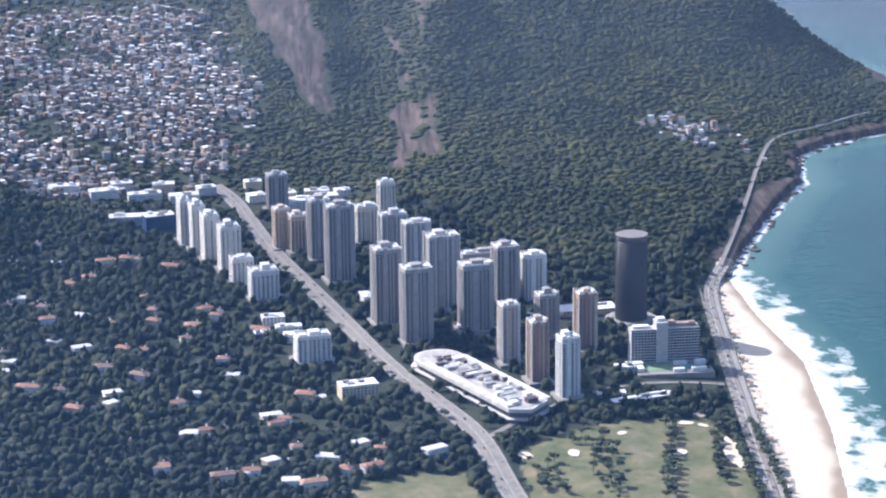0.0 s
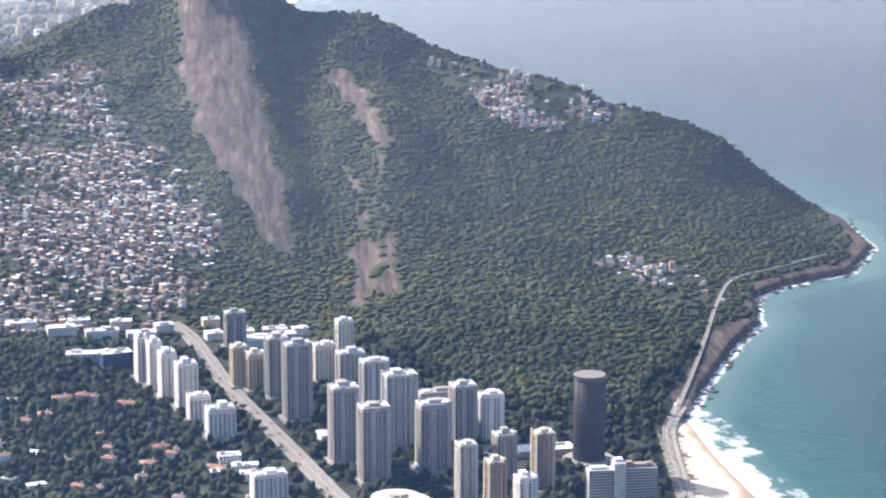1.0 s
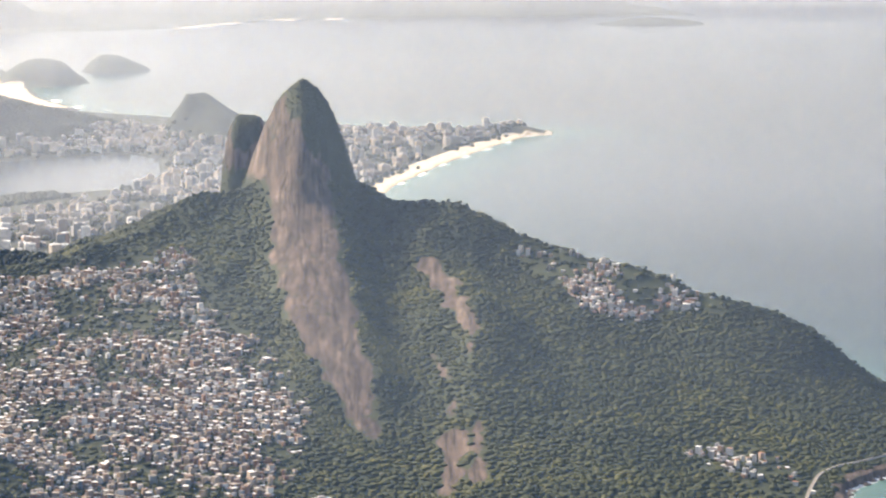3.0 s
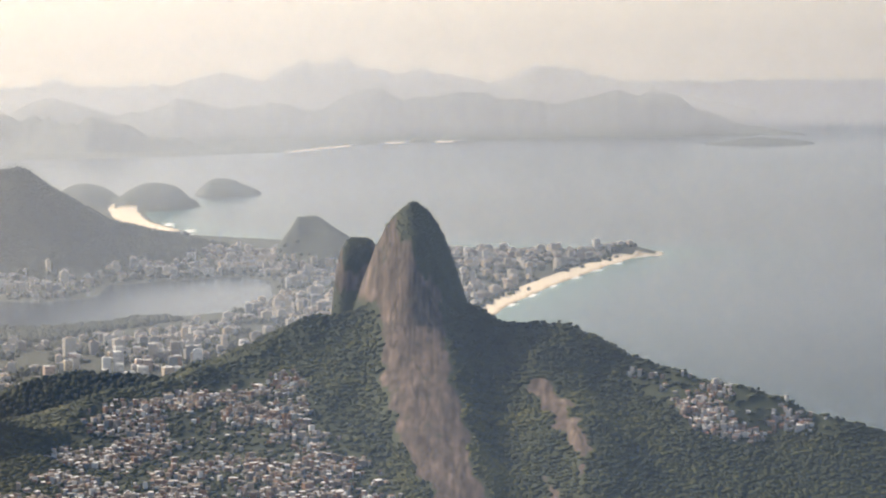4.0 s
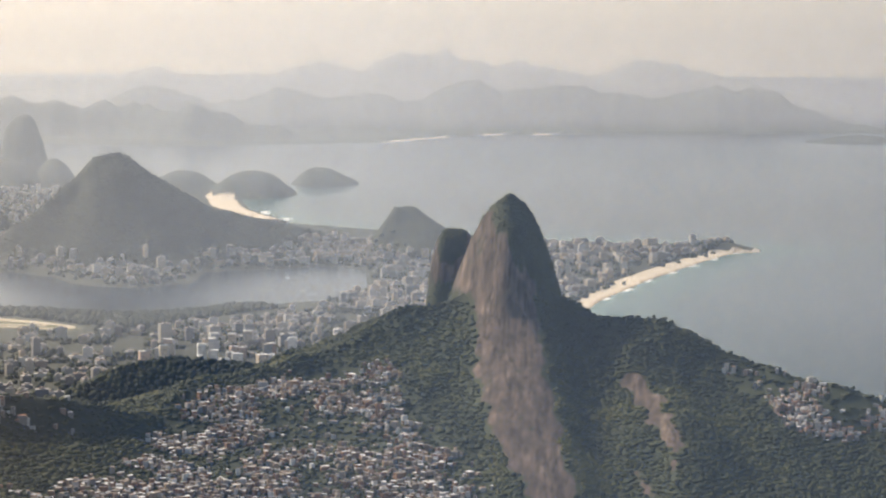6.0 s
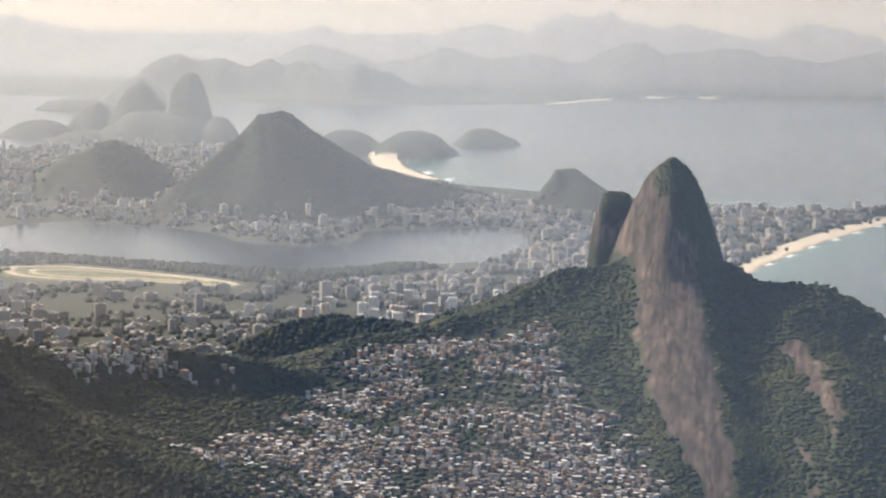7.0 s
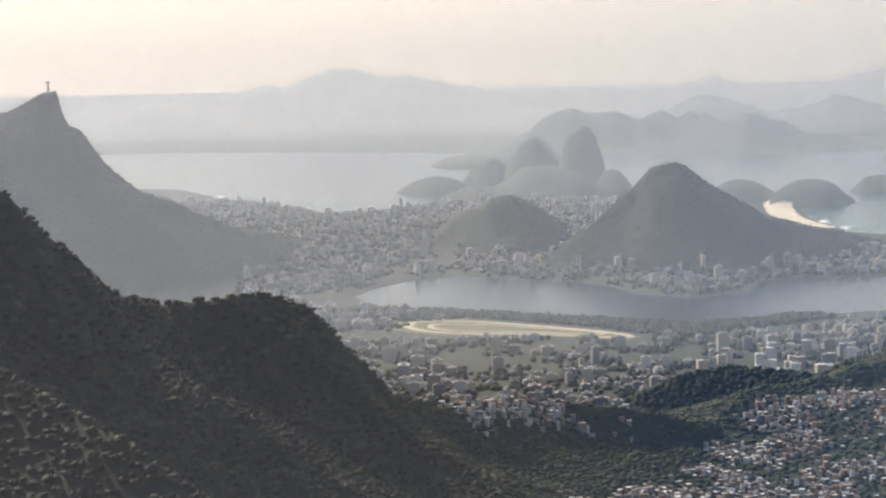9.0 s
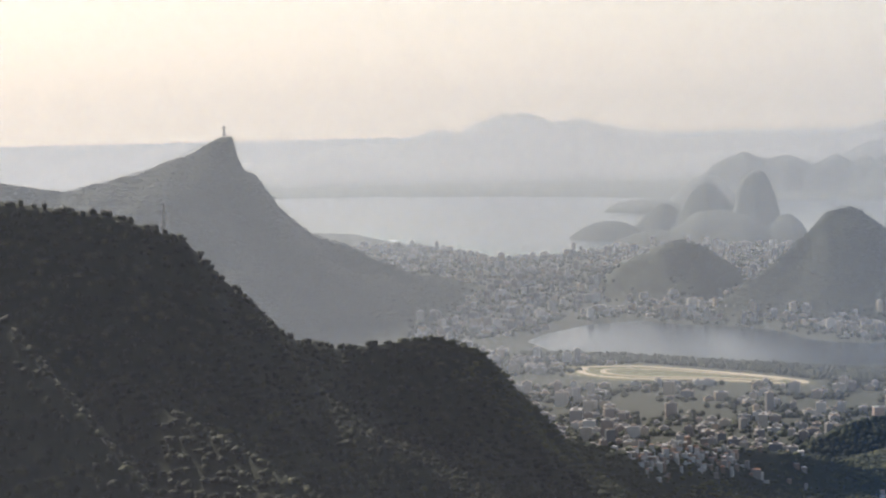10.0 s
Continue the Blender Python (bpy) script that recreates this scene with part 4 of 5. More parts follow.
def smooth_line(line, n=3):
    pts = [tuple(p[:2]) for p in line]
    for _ in range(n):
        out = [pts[0]]
        for p, q in zip(pts, pts[1:]):
            out += [(0.75 * p[0] + 0.25 * q[0], 0.75 * p[1] + 0.25 * q[1]), (0.25 * p[0] + 0.75 * q[0], 0.25 * p[1] + 0.75 * q[1])]
        pts = out + [pts[-1]]
    return pts


def ribbon(name, line, offset, width, lift, mat, label, thick=3.0, bank=True):
    """A strip laid along a line on the ground, level across, with a solid edge."""
    pts = spaced(smooth_line(line), 8.0)
    P = np.array(pts)
    nx, ny = -np.sin(P[:, 2]), np.cos(P[:, 2])
    ax, ay = P[:, 0] + nx * (offset - width / 2), P[:, 1] + ny * (offset - width / 2)
    bx, by = P[:, 0] + nx * (offset + width / 2), P[:, 1] + ny * (offset + width / 2)
    z = np.maximum(land_height(P[:, 0] - nx * 9, P[:, 1] - ny * 9), land_height(P[:, 0] + nx * 9, P[:, 1] + ny * 9))
    z = np.maximum(z, land_height(P[:, 0], P[:, 1]))
    z = np.convolve(np.pad(z, 4, "edge"), np.ones(9) / 9, "valid") + lift
    n = len(P)
    co = np.concatenate([np.stack([ax, ay, z - thick], -1), np.stack([ax, ay, z], -1), np.stack([bx, by, z], -1), np.stack([bx, by, z - thick], -1)])
    i = np.arange(n - 1)
    f = np.concatenate([np.stack([k * n + i, k * n + i + 1, (k + 1) * n + i + 1, (k + 1) * n + i], -1) for k in range(3)])[:, ::-1]
    return tagged(raw_mesh(name, co * K, f, mat), label, "road", kind="structure")


FLAT_ROAD, CLIFF_ROAD = COAST_ROAD[:6], COAST_ROAD[5:]
ribbon("road_main", MAIN_ROAD, 5.2, 7.6, 1.3, asphalt, "worn grey asphalt carriageway of the main road")
ribbon("road_main_far", MAIN_ROAD, -5.2, 7.6, 1.3, asphalt, "worn grey asphalt carriageway of the main road")
ribbon("pavement_median", MAIN_ROAD, 0, 2.4, 1.5, paving, "pale paved strip between the carriageways")
ribbon("pavement_west", MAIN_ROAD, 10.3, 2.4, 1.5, paving, "pale pavement along the main road")
ribbon("pavement_east", MAIN_ROAD, -10.3, 2.4, 1.5, paving, "pale pavement along the main road")
ribbon("road_coast", FLAT_ROAD, 0, 11, 0.8, asphalt, "grey asphalt road along the beach")
ribbon("pavement_beach", FLAT_ROAD, -9, 5.5, 1.05, paving, "pale promenade beside the beach")
ribbon("pavement_inland", COAST_ROAD[:5], 7, 2.6, 1.0, paving, "pale pavement along the beach road")
ribbon("road_cliff", CLIFF_ROAD, 0, 4.6, 0.4, asphalt, "narrow grey road cut into the cliff")
ribbon("road_link", LINK_ROAD, 0, 8, 0.8, asphalt, "grey side road")
ribbon("road_side", SIDE_ROAD, 0, 7, 0.8, asphalt, "grey side road between the trees")
ribbon("road_marking", FLAT_ROAD, 0, 0.4, 0.95, white_line, "pale painted centre line on the beach road", 0.12)
ribbon("retaining_wall", CLIFF_ROAD, -2.8, 0.6, 1.2, paint("wall_stone", (0.42, 0.39, 0.35)), "pale masonry parapet on the sea side of the road", 6)

# ---- towers ----
WALLS = {"slab": paint("white_render", (0.70, 0.66, 0.60)), "block": paint("chalk_render", (0.68, 0.65, 0.62)), "pink": paint("pink_render", (0.54, 0.40, 0.33)), "grey": paint("grey_concrete", (0.34, 0.325, 0.32)),
         "cream": paint("cream_render", (0.66, 0.55, 0.40)), "ribbed": paint("ribbed_concrete", (0.36, 0.335, 0.32)), "white": paint("bright_render", (0.78, 0.76, 0.73)), "beige": paint("beige_render", (0.50, 0.43, 0.35)),
         "brown": paint("brown_brick", (0.30, 0.19, 0.145)), "blue": paint("blue_cladding", (0.045, 0.08, 0.17), 0.5), "pale": paint("pale_concrete", (0.56, 0.55, 0.54))}
SLABS = {"slab": "white", "block": "white", "pink": "cream", "grey": "ribbed", "cream": "white", "ribbed": "pale", "white": "white", "beige": "pale", "brown": "beige", "pale": "white"}
LABELS = {"slab": "tall narrow white apartment slab with dark window strips", "block": "white apartment block with recessed dark windows", "pink": "salmon-pink apartment tower with pale balcony edges",
          "grey": "dark grey concrete apartment tower with stacked balconies", "cream": "cream apartment tower with tall vertical ribs", "ribbed": "grey apartment tower with pale vertical ribs", "white": "bright white apartment tower with balconies",
          "beige": "beige apartment tower with even window rows", "brown": "brown brick apartment tower with a pale top", "pale": "pale concrete tower with a grid of windows"}
pane_glass = glass("dark_window_glass")
roof_felt = paint("roof_felt", (0.30, 0.29, 0.28), 0.9)
roof_white = paint("white_roof", (0.74, 0.73, 0.71), 0.7)
tank_blue = paint("tank_blue", (0.20, 0.30, 0.38), 0.5)


def shared(ob, parent, x, y, z):
    """Another piece on the same mesh, under parent."""
    c = ob.copy()
    scene.collection.objects.link(c)
    c.parent = parent
    c.location = (x * K, y * K, z * K)
    return c


def window_grid(bm, w, dp, h, bays, side_bays, store, z0=4.0, wide=0.62, tall=1.7):
    for k in range(int((h - z0 - 2) / store)):
        z = z0 + k * store
        for i in range(bays):
            x = -w / 2 + (i + 0.5) * w / bays
            for s in (-1, 1):
                box(bm, x, s * dp / 2, z, w / bays * wide, 0.5, tall)
        for i in range(side_bays):
            y = -dp / 2 + (i + 0.5) * dp / side_bays
            for s in (-1, 1):
                box(bm, s * w / 2, y, z, 0.5, dp / side_bays * wide, tall)


def roof_things(t, w, dp, h, kind, seed):
    r = random.Random(seed)
    bm = bmesh.new()
    for x, y, sx, sy in ((0, -dp / 2, w + 0.6, 0.6), (0, dp / 2, w + 0.6, 0.6), (-w / 2, 0, 0.6, dp - 0.6), (w / 2, 0, 0.6, dp - 0.6)):
        box(bm, x, y, h, sx, sy, 1.5)
    part("parapet", bm, roof_white, t, "whitewashed parapet")
    bm = bmesh.new()
    box(bm, 0, 0, h, w - 0.7, dp - 0.7, 0.3)
    part("roof", bm, roof_felt, t, "grey roof felt")
    bm = bmesh.new()
    a = r.uniform(0.3, 0.45) * w
    box(bm, r.uniform(-0.1, 0.1) * w, r.uniform(-0.1, 0.15) * dp, h + 0.3, a, dp * 0.45, r.uniform(3.5, 6.5))
    room = part("machine_room", bm, WALLS[SLABS[kind]], t)
    bm = bmesh.new()
    box(bm, 0, dp * 0.05, h + 3.2, 0.35, 0.35, r.uniform(6, 11))
    part("mast", bm, roof_felt, room, "thin roof mast")
    for s in (-1, 1):
        bm = bmesh.new()
        box(bm, s * w * 0.33, -dp * 0.22, h + 0.3, w * 0.2, dp * 0.3, r.uniform(2.4, 3.4))
        part("penthouse", bm, roof_white, t, "white roof terrace room")
    bm = bmesh.new()
    bmesh.ops.create_cone(bm, cap_ends=True, segments=14, radius1=1.7 * K, radius2=1.7 * K, depth=2.6 * K, matrix=Matrix.Translation((w * 0.3 * K, dp * 0.28 * K, (h + 1.6) * K)))
    part("water_tank", bm, tank_blue, t, "blue-grey water tank")


def tower(x, y, w, dp, h, kind, seed, turn=12.0):
    z = float(land_height(x, y + dp / 2))
    t = thing("apartment_tower", x, y + dp / 2, z, turn, LABELS[kind], "building", "apartment towers")
    wall, edge = WALLS[kind], WALLS[SLABS[kind]]
    w, dp = w * 0.88, dp * 0.9
    store = 3.1
    bm = bmesh.new()
    box(bm, 0, 0, -3, w, dp, h + 3)
    part("wall", bm, wall, t)
    bm = bmesh.new()
    if kind in ("slab", "block"):
        window_grid(bm, w, dp * 0.7, h, max(3, int(w / 5)), 0, store, 4, 0.6)
        for k in range(int((h - 6) / store)):
            for s in (-1, 1):
                for q in (-0.28, 0.0, 0.28):
                    box(bm, s * w / 2, q * dp, 4 + k * store, 0.4, 2.2, 1.6)
        for k in range(int((h - 6) / store)):
            for i in range(max(3, int(w / 5))):
                box(bm, -w / 2 + (i + 0.5) * w / max(3, int(w / 5)), -dp / 2, 4 + k * store, 2.6, 0.4, 1.7)
    else:
        window_grid(bm, w, dp, h, max(4, int(w / 4.2)), max(3, int(dp / 5)), store)
    part("windows", bm, pane_glass, t, "rows of dark window panes", "stuff")
    n = int((h - 3) / store)
    if kind in ("grey", "white", "pink", "pale", "beige", "block"):
        # balcony stacks: slabs with solid fronts
        bm = bmesh.new()
        box(bm, 0, -0.9, 0, w * 0.26, 1.8, 0.28)
        box(bm, 0, -1.7, 0.28, w * 0.26, 0.2, 0.85)
        first = part("balcony", bm, edge, t)
        bm = bmesh.new()
        box(bm, -0.6, 0, 0, 1.2, dp * 0.5, 0.28)
        box(bm, -1.1, 0, 0.28, 0.2, dp * 0.5, 0.8)
        side = part("side_balcony", bm, edge, t)
        first.location = (-0.31 * w * K, -dp / 2 * K, 3.4 * K)
        side.location = (-w / 2 * K, 0, 3.4 * K)
        for k in range(n):
            shared(first, t, 0.31 * w, -dp / 2, 3.4 + k * store)
            if k:
                shared(first, t, -0.31 * w, -dp / 2, 3.4 + k * store)
                shared(side, t, -w / 2, 0, 3.4 + k * store)
    else:
        bm = bmesh.new()
        box(bm, 0, 0, 0, w + 0.7, dp + 0.7, 0.42)
        first = part("floor_band", bm, edge, t)
        first.location = (0, 0, 3.0 * K)
        for k in range(1, n + 1):
            shared(first, t, 0, 0, 3.0 + k * store)
    # upright piers
    bm = bmesh.new()
    box(bm, 0, 0, -3, 1.0 if kind != "ribbed" else 1.5, 1.5, h + 4)
    first = part("pier", bm, edge, t)
    spots = [(-w / 2, -dp / 2), (w / 2, -dp / 2), (-w / 2, dp / 2), (w / 2, dp / 2)]
    if kind in ("ribbed", "cream", "pink", "slab"):
        spots += [(-w / 2 + w * q, -dp / 2 - 0.3) for q in (0.2, 0.4, 0.6, 0.8)]
    else:
        spots += [(-w * 0.17, -dp / 2 - 0.2), (w * 0.17, -dp / 2 - 0.2)]
    first.location = (spots[0][0] * K, spots[0][1] * K, 0)
    for px, py in spots[1:]:
        shared(first, t, px, py, 0)
    if kind in ("grey", "ribbed", "beige", "pale", "brown", "white"):
        # shallow bays that break up the long faces, each of its own height
        rb = random.Random(seed)
        for px, py, bw, bd in ((-w * 0.12, -dp / 2 - 0.5, w * 0.16, 2.2), (w * 0.42, -dp / 2 - 0.3, w * 0.13, 1.6), (-w / 2 - 0.4, dp * 0.34, 1.8, dp * 0.18), (w / 2 + 0.4, -dp * 0.2, 1.6, dp * 0.3)):
            bm = bmesh.new()
            box(bm, px, py, -3, bw, bd, h + 3 + rb.choice([-6.2, -3.1, 1.6, 3.4]))
            part("bay", bm, edge if rb.random() < 0.4 else wall, t)
    bm = bmesh.new()
    box(bm, 0, -2, -3, w + 10, dp + 12, 6.4)
    part("podium", bm, paving, t, "pale low podium with garages")
    roof_things(t, w, dp, h, kind, seed)
    return t


for i, (x, y, w, dp, h, kind) in enumerate(TOWERS):
    tower(x, y, w, dp, h, kind, 400 + i)

# round dark hotel tower
bronze = paint("dark_bronze_cladding", (0.075, 0.066, 0.062), 0.45, 0.2, 12)
t = thing("round_tower", 388, 2706, float(land_height(388, 2700)), 0, "dark brown cylindrical hotel tower with a ringed top", "building")


def drum(name, r, z, h, mat, parent, label="", seg=48):
    bm = bmesh.new()
    bmesh.ops.create_cone(bm, cap_ends=True, segments=seg, radius1=r * K, radius2=r * K, depth=h * K, matrix=Matrix.Translation((0, 0, (z + h / 2) * K)))
    ob = part(name, bm, mat, parent, label)
    for p in ob.data.polygons:
        p.use_smooth = len(p.vertices) == 4
    return ob


drum("shaft", 18.2, -3, 103, bronze, t)
drum("crown", 17.0, 100, 5.5, paint("crown_louvre", (0.17, 0.15, 0.14)), t, "brown louvred plant storey")
drum("roof", 18.6, 105.5, 1.0, paint("crown_edge", (0.20, 0.18, 0.17)), t)
band = drum("floor_band", 18.5, 0, 0.55, paint("bronze_band", (0.11, 0.095, 0.088), 0.5), t)
band.location = (0, 0, 4 * K)
for k in range(1, 31):
    shared(band, t, 0, 0, 4 + k * 3.15)
bm = bmesh.new()
box(bm, 0, 0, 0, 0.7, 0.7, 103)
fin = part("mullion", bm, bronze, t)
for k in range(36):
    a = k * math.pi / 18
    ob = fin if k == 0 else shared(fin, t, 0, 0, 0)
    ob.location = (18.3 * math.cos(a) * K, 18.3 * math.sin(a) * K, -2 * K)
drum("podium", 30, -2, 8, paving, t, "pale low podium")

# wide hotel slab by the beach, with pool deck
hotel_wall = paint("hotel_concrete", (0.43, 0.42, 0.41))
t = thing("beach_hotel", 403, 2555, float(land_height(403, 2555)), 3, "wide grey concrete hotel slab with balcony grid beside the beach", "building")
for name, x, y, w, d, h in (("west_wing", -24, 0, 28, 17, 41), ("core", -4, -1.5, 13, 20, 49), ("east_wing", 20, 0, 37, 17, 42)):
    bm = bmesh.new()
    box(bm, x, y, -3, w, d, h + 3)
    part(name, bm, hotel_wall, t)
bm = bmesh.new()
box(bm, -24, 0, 0, 28.6, 18.6, 0.4)
box(bm, 20, 0, 0, 37.6, 18.6, 0.4)
first = part("balcony_band", bm, WALLS["pale"], t)
first.location = (0, 0, 4 * K)
for k in range(1, 12):
    shared(first, t, 0, 0, 4 + k * 3.15)
bm = bmesh.new()
for k in range(12):
    for i in range(8):
        box(bm, -37 + i * 3.5 + 1, -8.6, 4.6 + k * 3.15, 2.5, 0.4, 1.8)
    for i in range(11):
        box(bm, 3.4 + i * 3.4, -8.6, 4.6 + k * 3.15, 2.5, 0.4, 1.8)
part("windows", bm, pane_glass, t, "rows of dark window panes", "stuff")
for x, w, d, h in ((20, 30, 9, 3.5), (8, 7, 7, 6), (30, 6, 6, 4.5), (-26, 18, 8, 2.6), (-4, 9, 9, 3)):
    bm = bmesh.new()
    box(bm, x, 1, 49 if x == -4 else (42 if x > 0 else 41), w, d, h)
    part("roof_room", bm, paint("weathered_brick", (0.33, 0.24, 0.19)) if x > 0 else roof_white, t)
bm = bmesh.new()
box(bm, 4, -31, -3, 84, 42, 7)
part("podium", bm, paving, t, "pale terrace podium")
lawn = paint("deck_green", (0.20, 0.30, 0.17), 0.9)
bm = bmesh.new()
box(bm, -14, -30, 4, 34, 22, 0.4)
part("terrace", bm, lawn, t, "green terrace deck")
bm = bmesh.new()
box(bm, 24, -30, 4, 22, 9, 0.3)
part("pool", bm, glass("pool_water", (0.10, 0.28, 0.32)), t, "blue swimming pool")
for x, y, w, d, h in ((-33, -22, 10, 9, 5), (-33, -36, 7, 12, 4), (14, -20, 14, 5, 4), (36, -22, 12, 7, 5), (30, -44, 16, 5, 4), (8, -44, 12, 5, 3.5)):
    bm = bmesh.new()
    box(bm, x, y, 4, w, d, h)
    part("pavilion", bm, roof_white, t, "white flat-roofed pavilion")

# long rounded shopping centre
t = thing("shopping_centre", 197, 2462, float(land_height(197, 2470)), 26.5, "long white rounded shopping centre with stepped roof decks", "building")


def capsule(bm, length, width, z, h, blunt=0.35, seg=14):
    """A long block with one round end, away from the camera."""
    pts = [(-width / 2, -length / 2), (-width / 2 + width * blunt, -length / 2 - width * 0.25), (width / 2, -length / 2 + width * 0.1)]
    pts += [(width / 2 * math.cos(a), length / 2 + width / 2 * math.sin(a)) for a in [i * math.pi / seg for i in range(seg + 1)]]
    lo = [bm.verts.new((x * K, y * K, z * K)) for x, y in pts]
    hi = [bm.verts.new((x * K, y * K, (z + h) * K)) for x, y in pts]
    bm.faces.new(lo[::-1])
    bm.faces.new(hi)
    for i in range(len(pts)):
        j = (i + 1) % len(pts)
        bm.faces.new((lo[i], lo[j], hi[j], hi[i]))


mall_pale, mall_deck = paint("mall_render", (0.60, 0.57, 0.53), 0.8, 0.25, 9), paint("mall_deck", (0.42, 0.40, 0.37), 0.9, 0.3, 6)
mall_dark = paint("shop_brown_glass", (0.12, 0.09, 0.085), 0.4)
for name, ln, wd, z, h, mat in (("ground_floor", 188, 52, -3, 7.5, mall_dark), ("canopy", 194, 58, 4.5, 1.4, mall_pale), ("upper_floor", 184, 50, 5.9, 6.0, mall_dark), ("fascia", 188, 55, 11.9, 4.2, mall_pale),
                                ("roof", 182, 50, 16.1, 0.5, mall_deck)):
    bm = bmesh.new()
    capsule(bm, ln, wd, z, h)
    part(name, bm, mat, t)
bm = bmesh.new()
for s in (-1, 1):
    box(bm, s * 23.5, -5, 16.6, 5, 170, 1.8)
part("roof_walkway", bm, roof_white, t, "white roof walkway")
rr = random.Random(5)
for k in range(52):
    bm = bmesh.new()
    box(bm, rr.uniform(-16, 16), -88 + k * 3.5, 16.6, rr.uniform(3, 15), rr.uniform(2, 9), rr.uniform(0.8, 5))
    part("roof_plant", bm, rr.choice([roof_white, roof_white, roof_felt, hotel_wall, mall_dark]), t)
bm = bmesh.new()
for k in range(40):
    box(bm, -25.3, -88 + k * 4.6, 6.4, 0.5, 3.2, 4.6)
part("shop_windows", bm, pane_glass, t, "dark shop windows", "stuff")

# low buildings near the road
def low_block(x, y, w, d, h, turn, mat, label, seed, name="low_building"):
    t = thing(name, x, y, float(land_height(x, y)), turn, label, "building", "low buildings" if name == "low_building" else "apartment blocks")
    r = random.Random(seed)
    bm = bmesh.new()
    box(bm, 0, 0, -3, w, d, h + 3)
    part("wall", bm, mat, t)
    bm = bmesh.new()
    for k in range(max(1, int(h / 3.2))):
        for i in range(max(2, int(w / 4))):
            box(bm, -w / 2 + (i + 0.5) * w / max(2, int(w / 4)), -d / 2, 1.2 + k * 3.2, 2.2, 0.4, 1.5)
    part("windows", bm, pane_glass, t, "dark window panes", "stuff")
    bm = bmesh.new()
    box(bm, 0, 0, h, w + 0.8, d + 0.8, 0.7)
    part("roof", bm, roof_white, t, "white flat roof")
    for k in range(3):
        bm = bmesh.new()
        box(bm, r.uniform(-0.32, 0.32) * w, r.uniform(-0.3, 0.3) * d, h + 0.7, r.uniform(0.12, 0.3) * w, r.uniform(0.15, 0.35) * d, r.uniform(1.5, 3.2))
        part("roof_room", bm, r.choice([roof_white, roof_felt, mat]), t)
    return t


low_block(64, 2468, 40, 20, 15, 14, WALLS["cream"], "cream stepped villa with white roof terraces", 501)
for k, (x, y, w, d, h, c) in enumerate(((-2, 2668, 24, 14, 9, "white"), (-8, 2702, 30, 12, 8, "white"), (-26, 2735, 26, 16, 10, "white"), (-40, 2680, 14, 12, 8, "pink"), (92, 2820, 26, 24, 9, "white"), (120, 2875, 18, 14, 7, "cream"),
                                        (195, 2690, 18, 16, 7, "beige"), (355, 2520, 20, 14, 7, "white"), (340, 2745, 70, 26, 7, "beige"), (290, 2730, 40, 16, 6, "beige"), (298, 2560, 22, 14, 5, "white"), (-178, 3186, 40, 22, 20, "blue"),
                                        (-215, 3215, 60, 20, 12, "pale"), (10, 3285, 46, 24, 12, "white"), (48, 3300, 30, 20, 14, "pale"), (-8, 3330, 26, 18, 12, "cream"), (-50, 3330, 24, 20, 10, "white"), (35, 3350, 34, 16, 9, "beige"),
                                        (70, 3345, 22, 16, 10, "white"), (-150, 3330, 40, 18, 12, "white"), (-205, 3345, 46, 16, 12, "white"), (-262, 3360, 40, 18, 14, "white"), (-120, 3365, 26, 18, 14, "pale"), (-320, 3385, 44, 16, 13, "white"),
                                        (-180, 3385, 30, 16, 15, "beige"), (-240, 3400, 30, 16, 14, "pale"), (-55, 3395, 24, 16, 13, "cream"), (-25, 3365, 20, 14, 10, "white"), (360, 2418, 70, 12, 6, "brown"), (330, 2440, 30, 10, 4, "pale"))):
    low_block(x, y, w, d, h, 10 + (k * 37) % 17 - 8, WALLS[c], f"low {'white' if c in ('white', 'block') else c} flat-roofed building among the towers" if c not in ("pale", "block") else "low pale concrete building beside the road", 510 + k)

# ---- villas in the wooded valley ----
TILES = [paint("terracotta_tiles", (0.36, 0.19, 0.13), 0.85, 0.25, 3), paint("weathered_tiles", (0.26, 0.17, 0.135), 0.85, 0.3, 3), paint("orange_tiles", (0.42, 0.24, 0.16), 0.85, 0.25, 3), paint("white_flat_roof", (0.56, 0.55, 0.53), 0.8, 0.2, 3)]
ROOF_WORDS = ["terracotta hipped roof", "weathered brown tile roof", "orange tile roof", "white roof"]


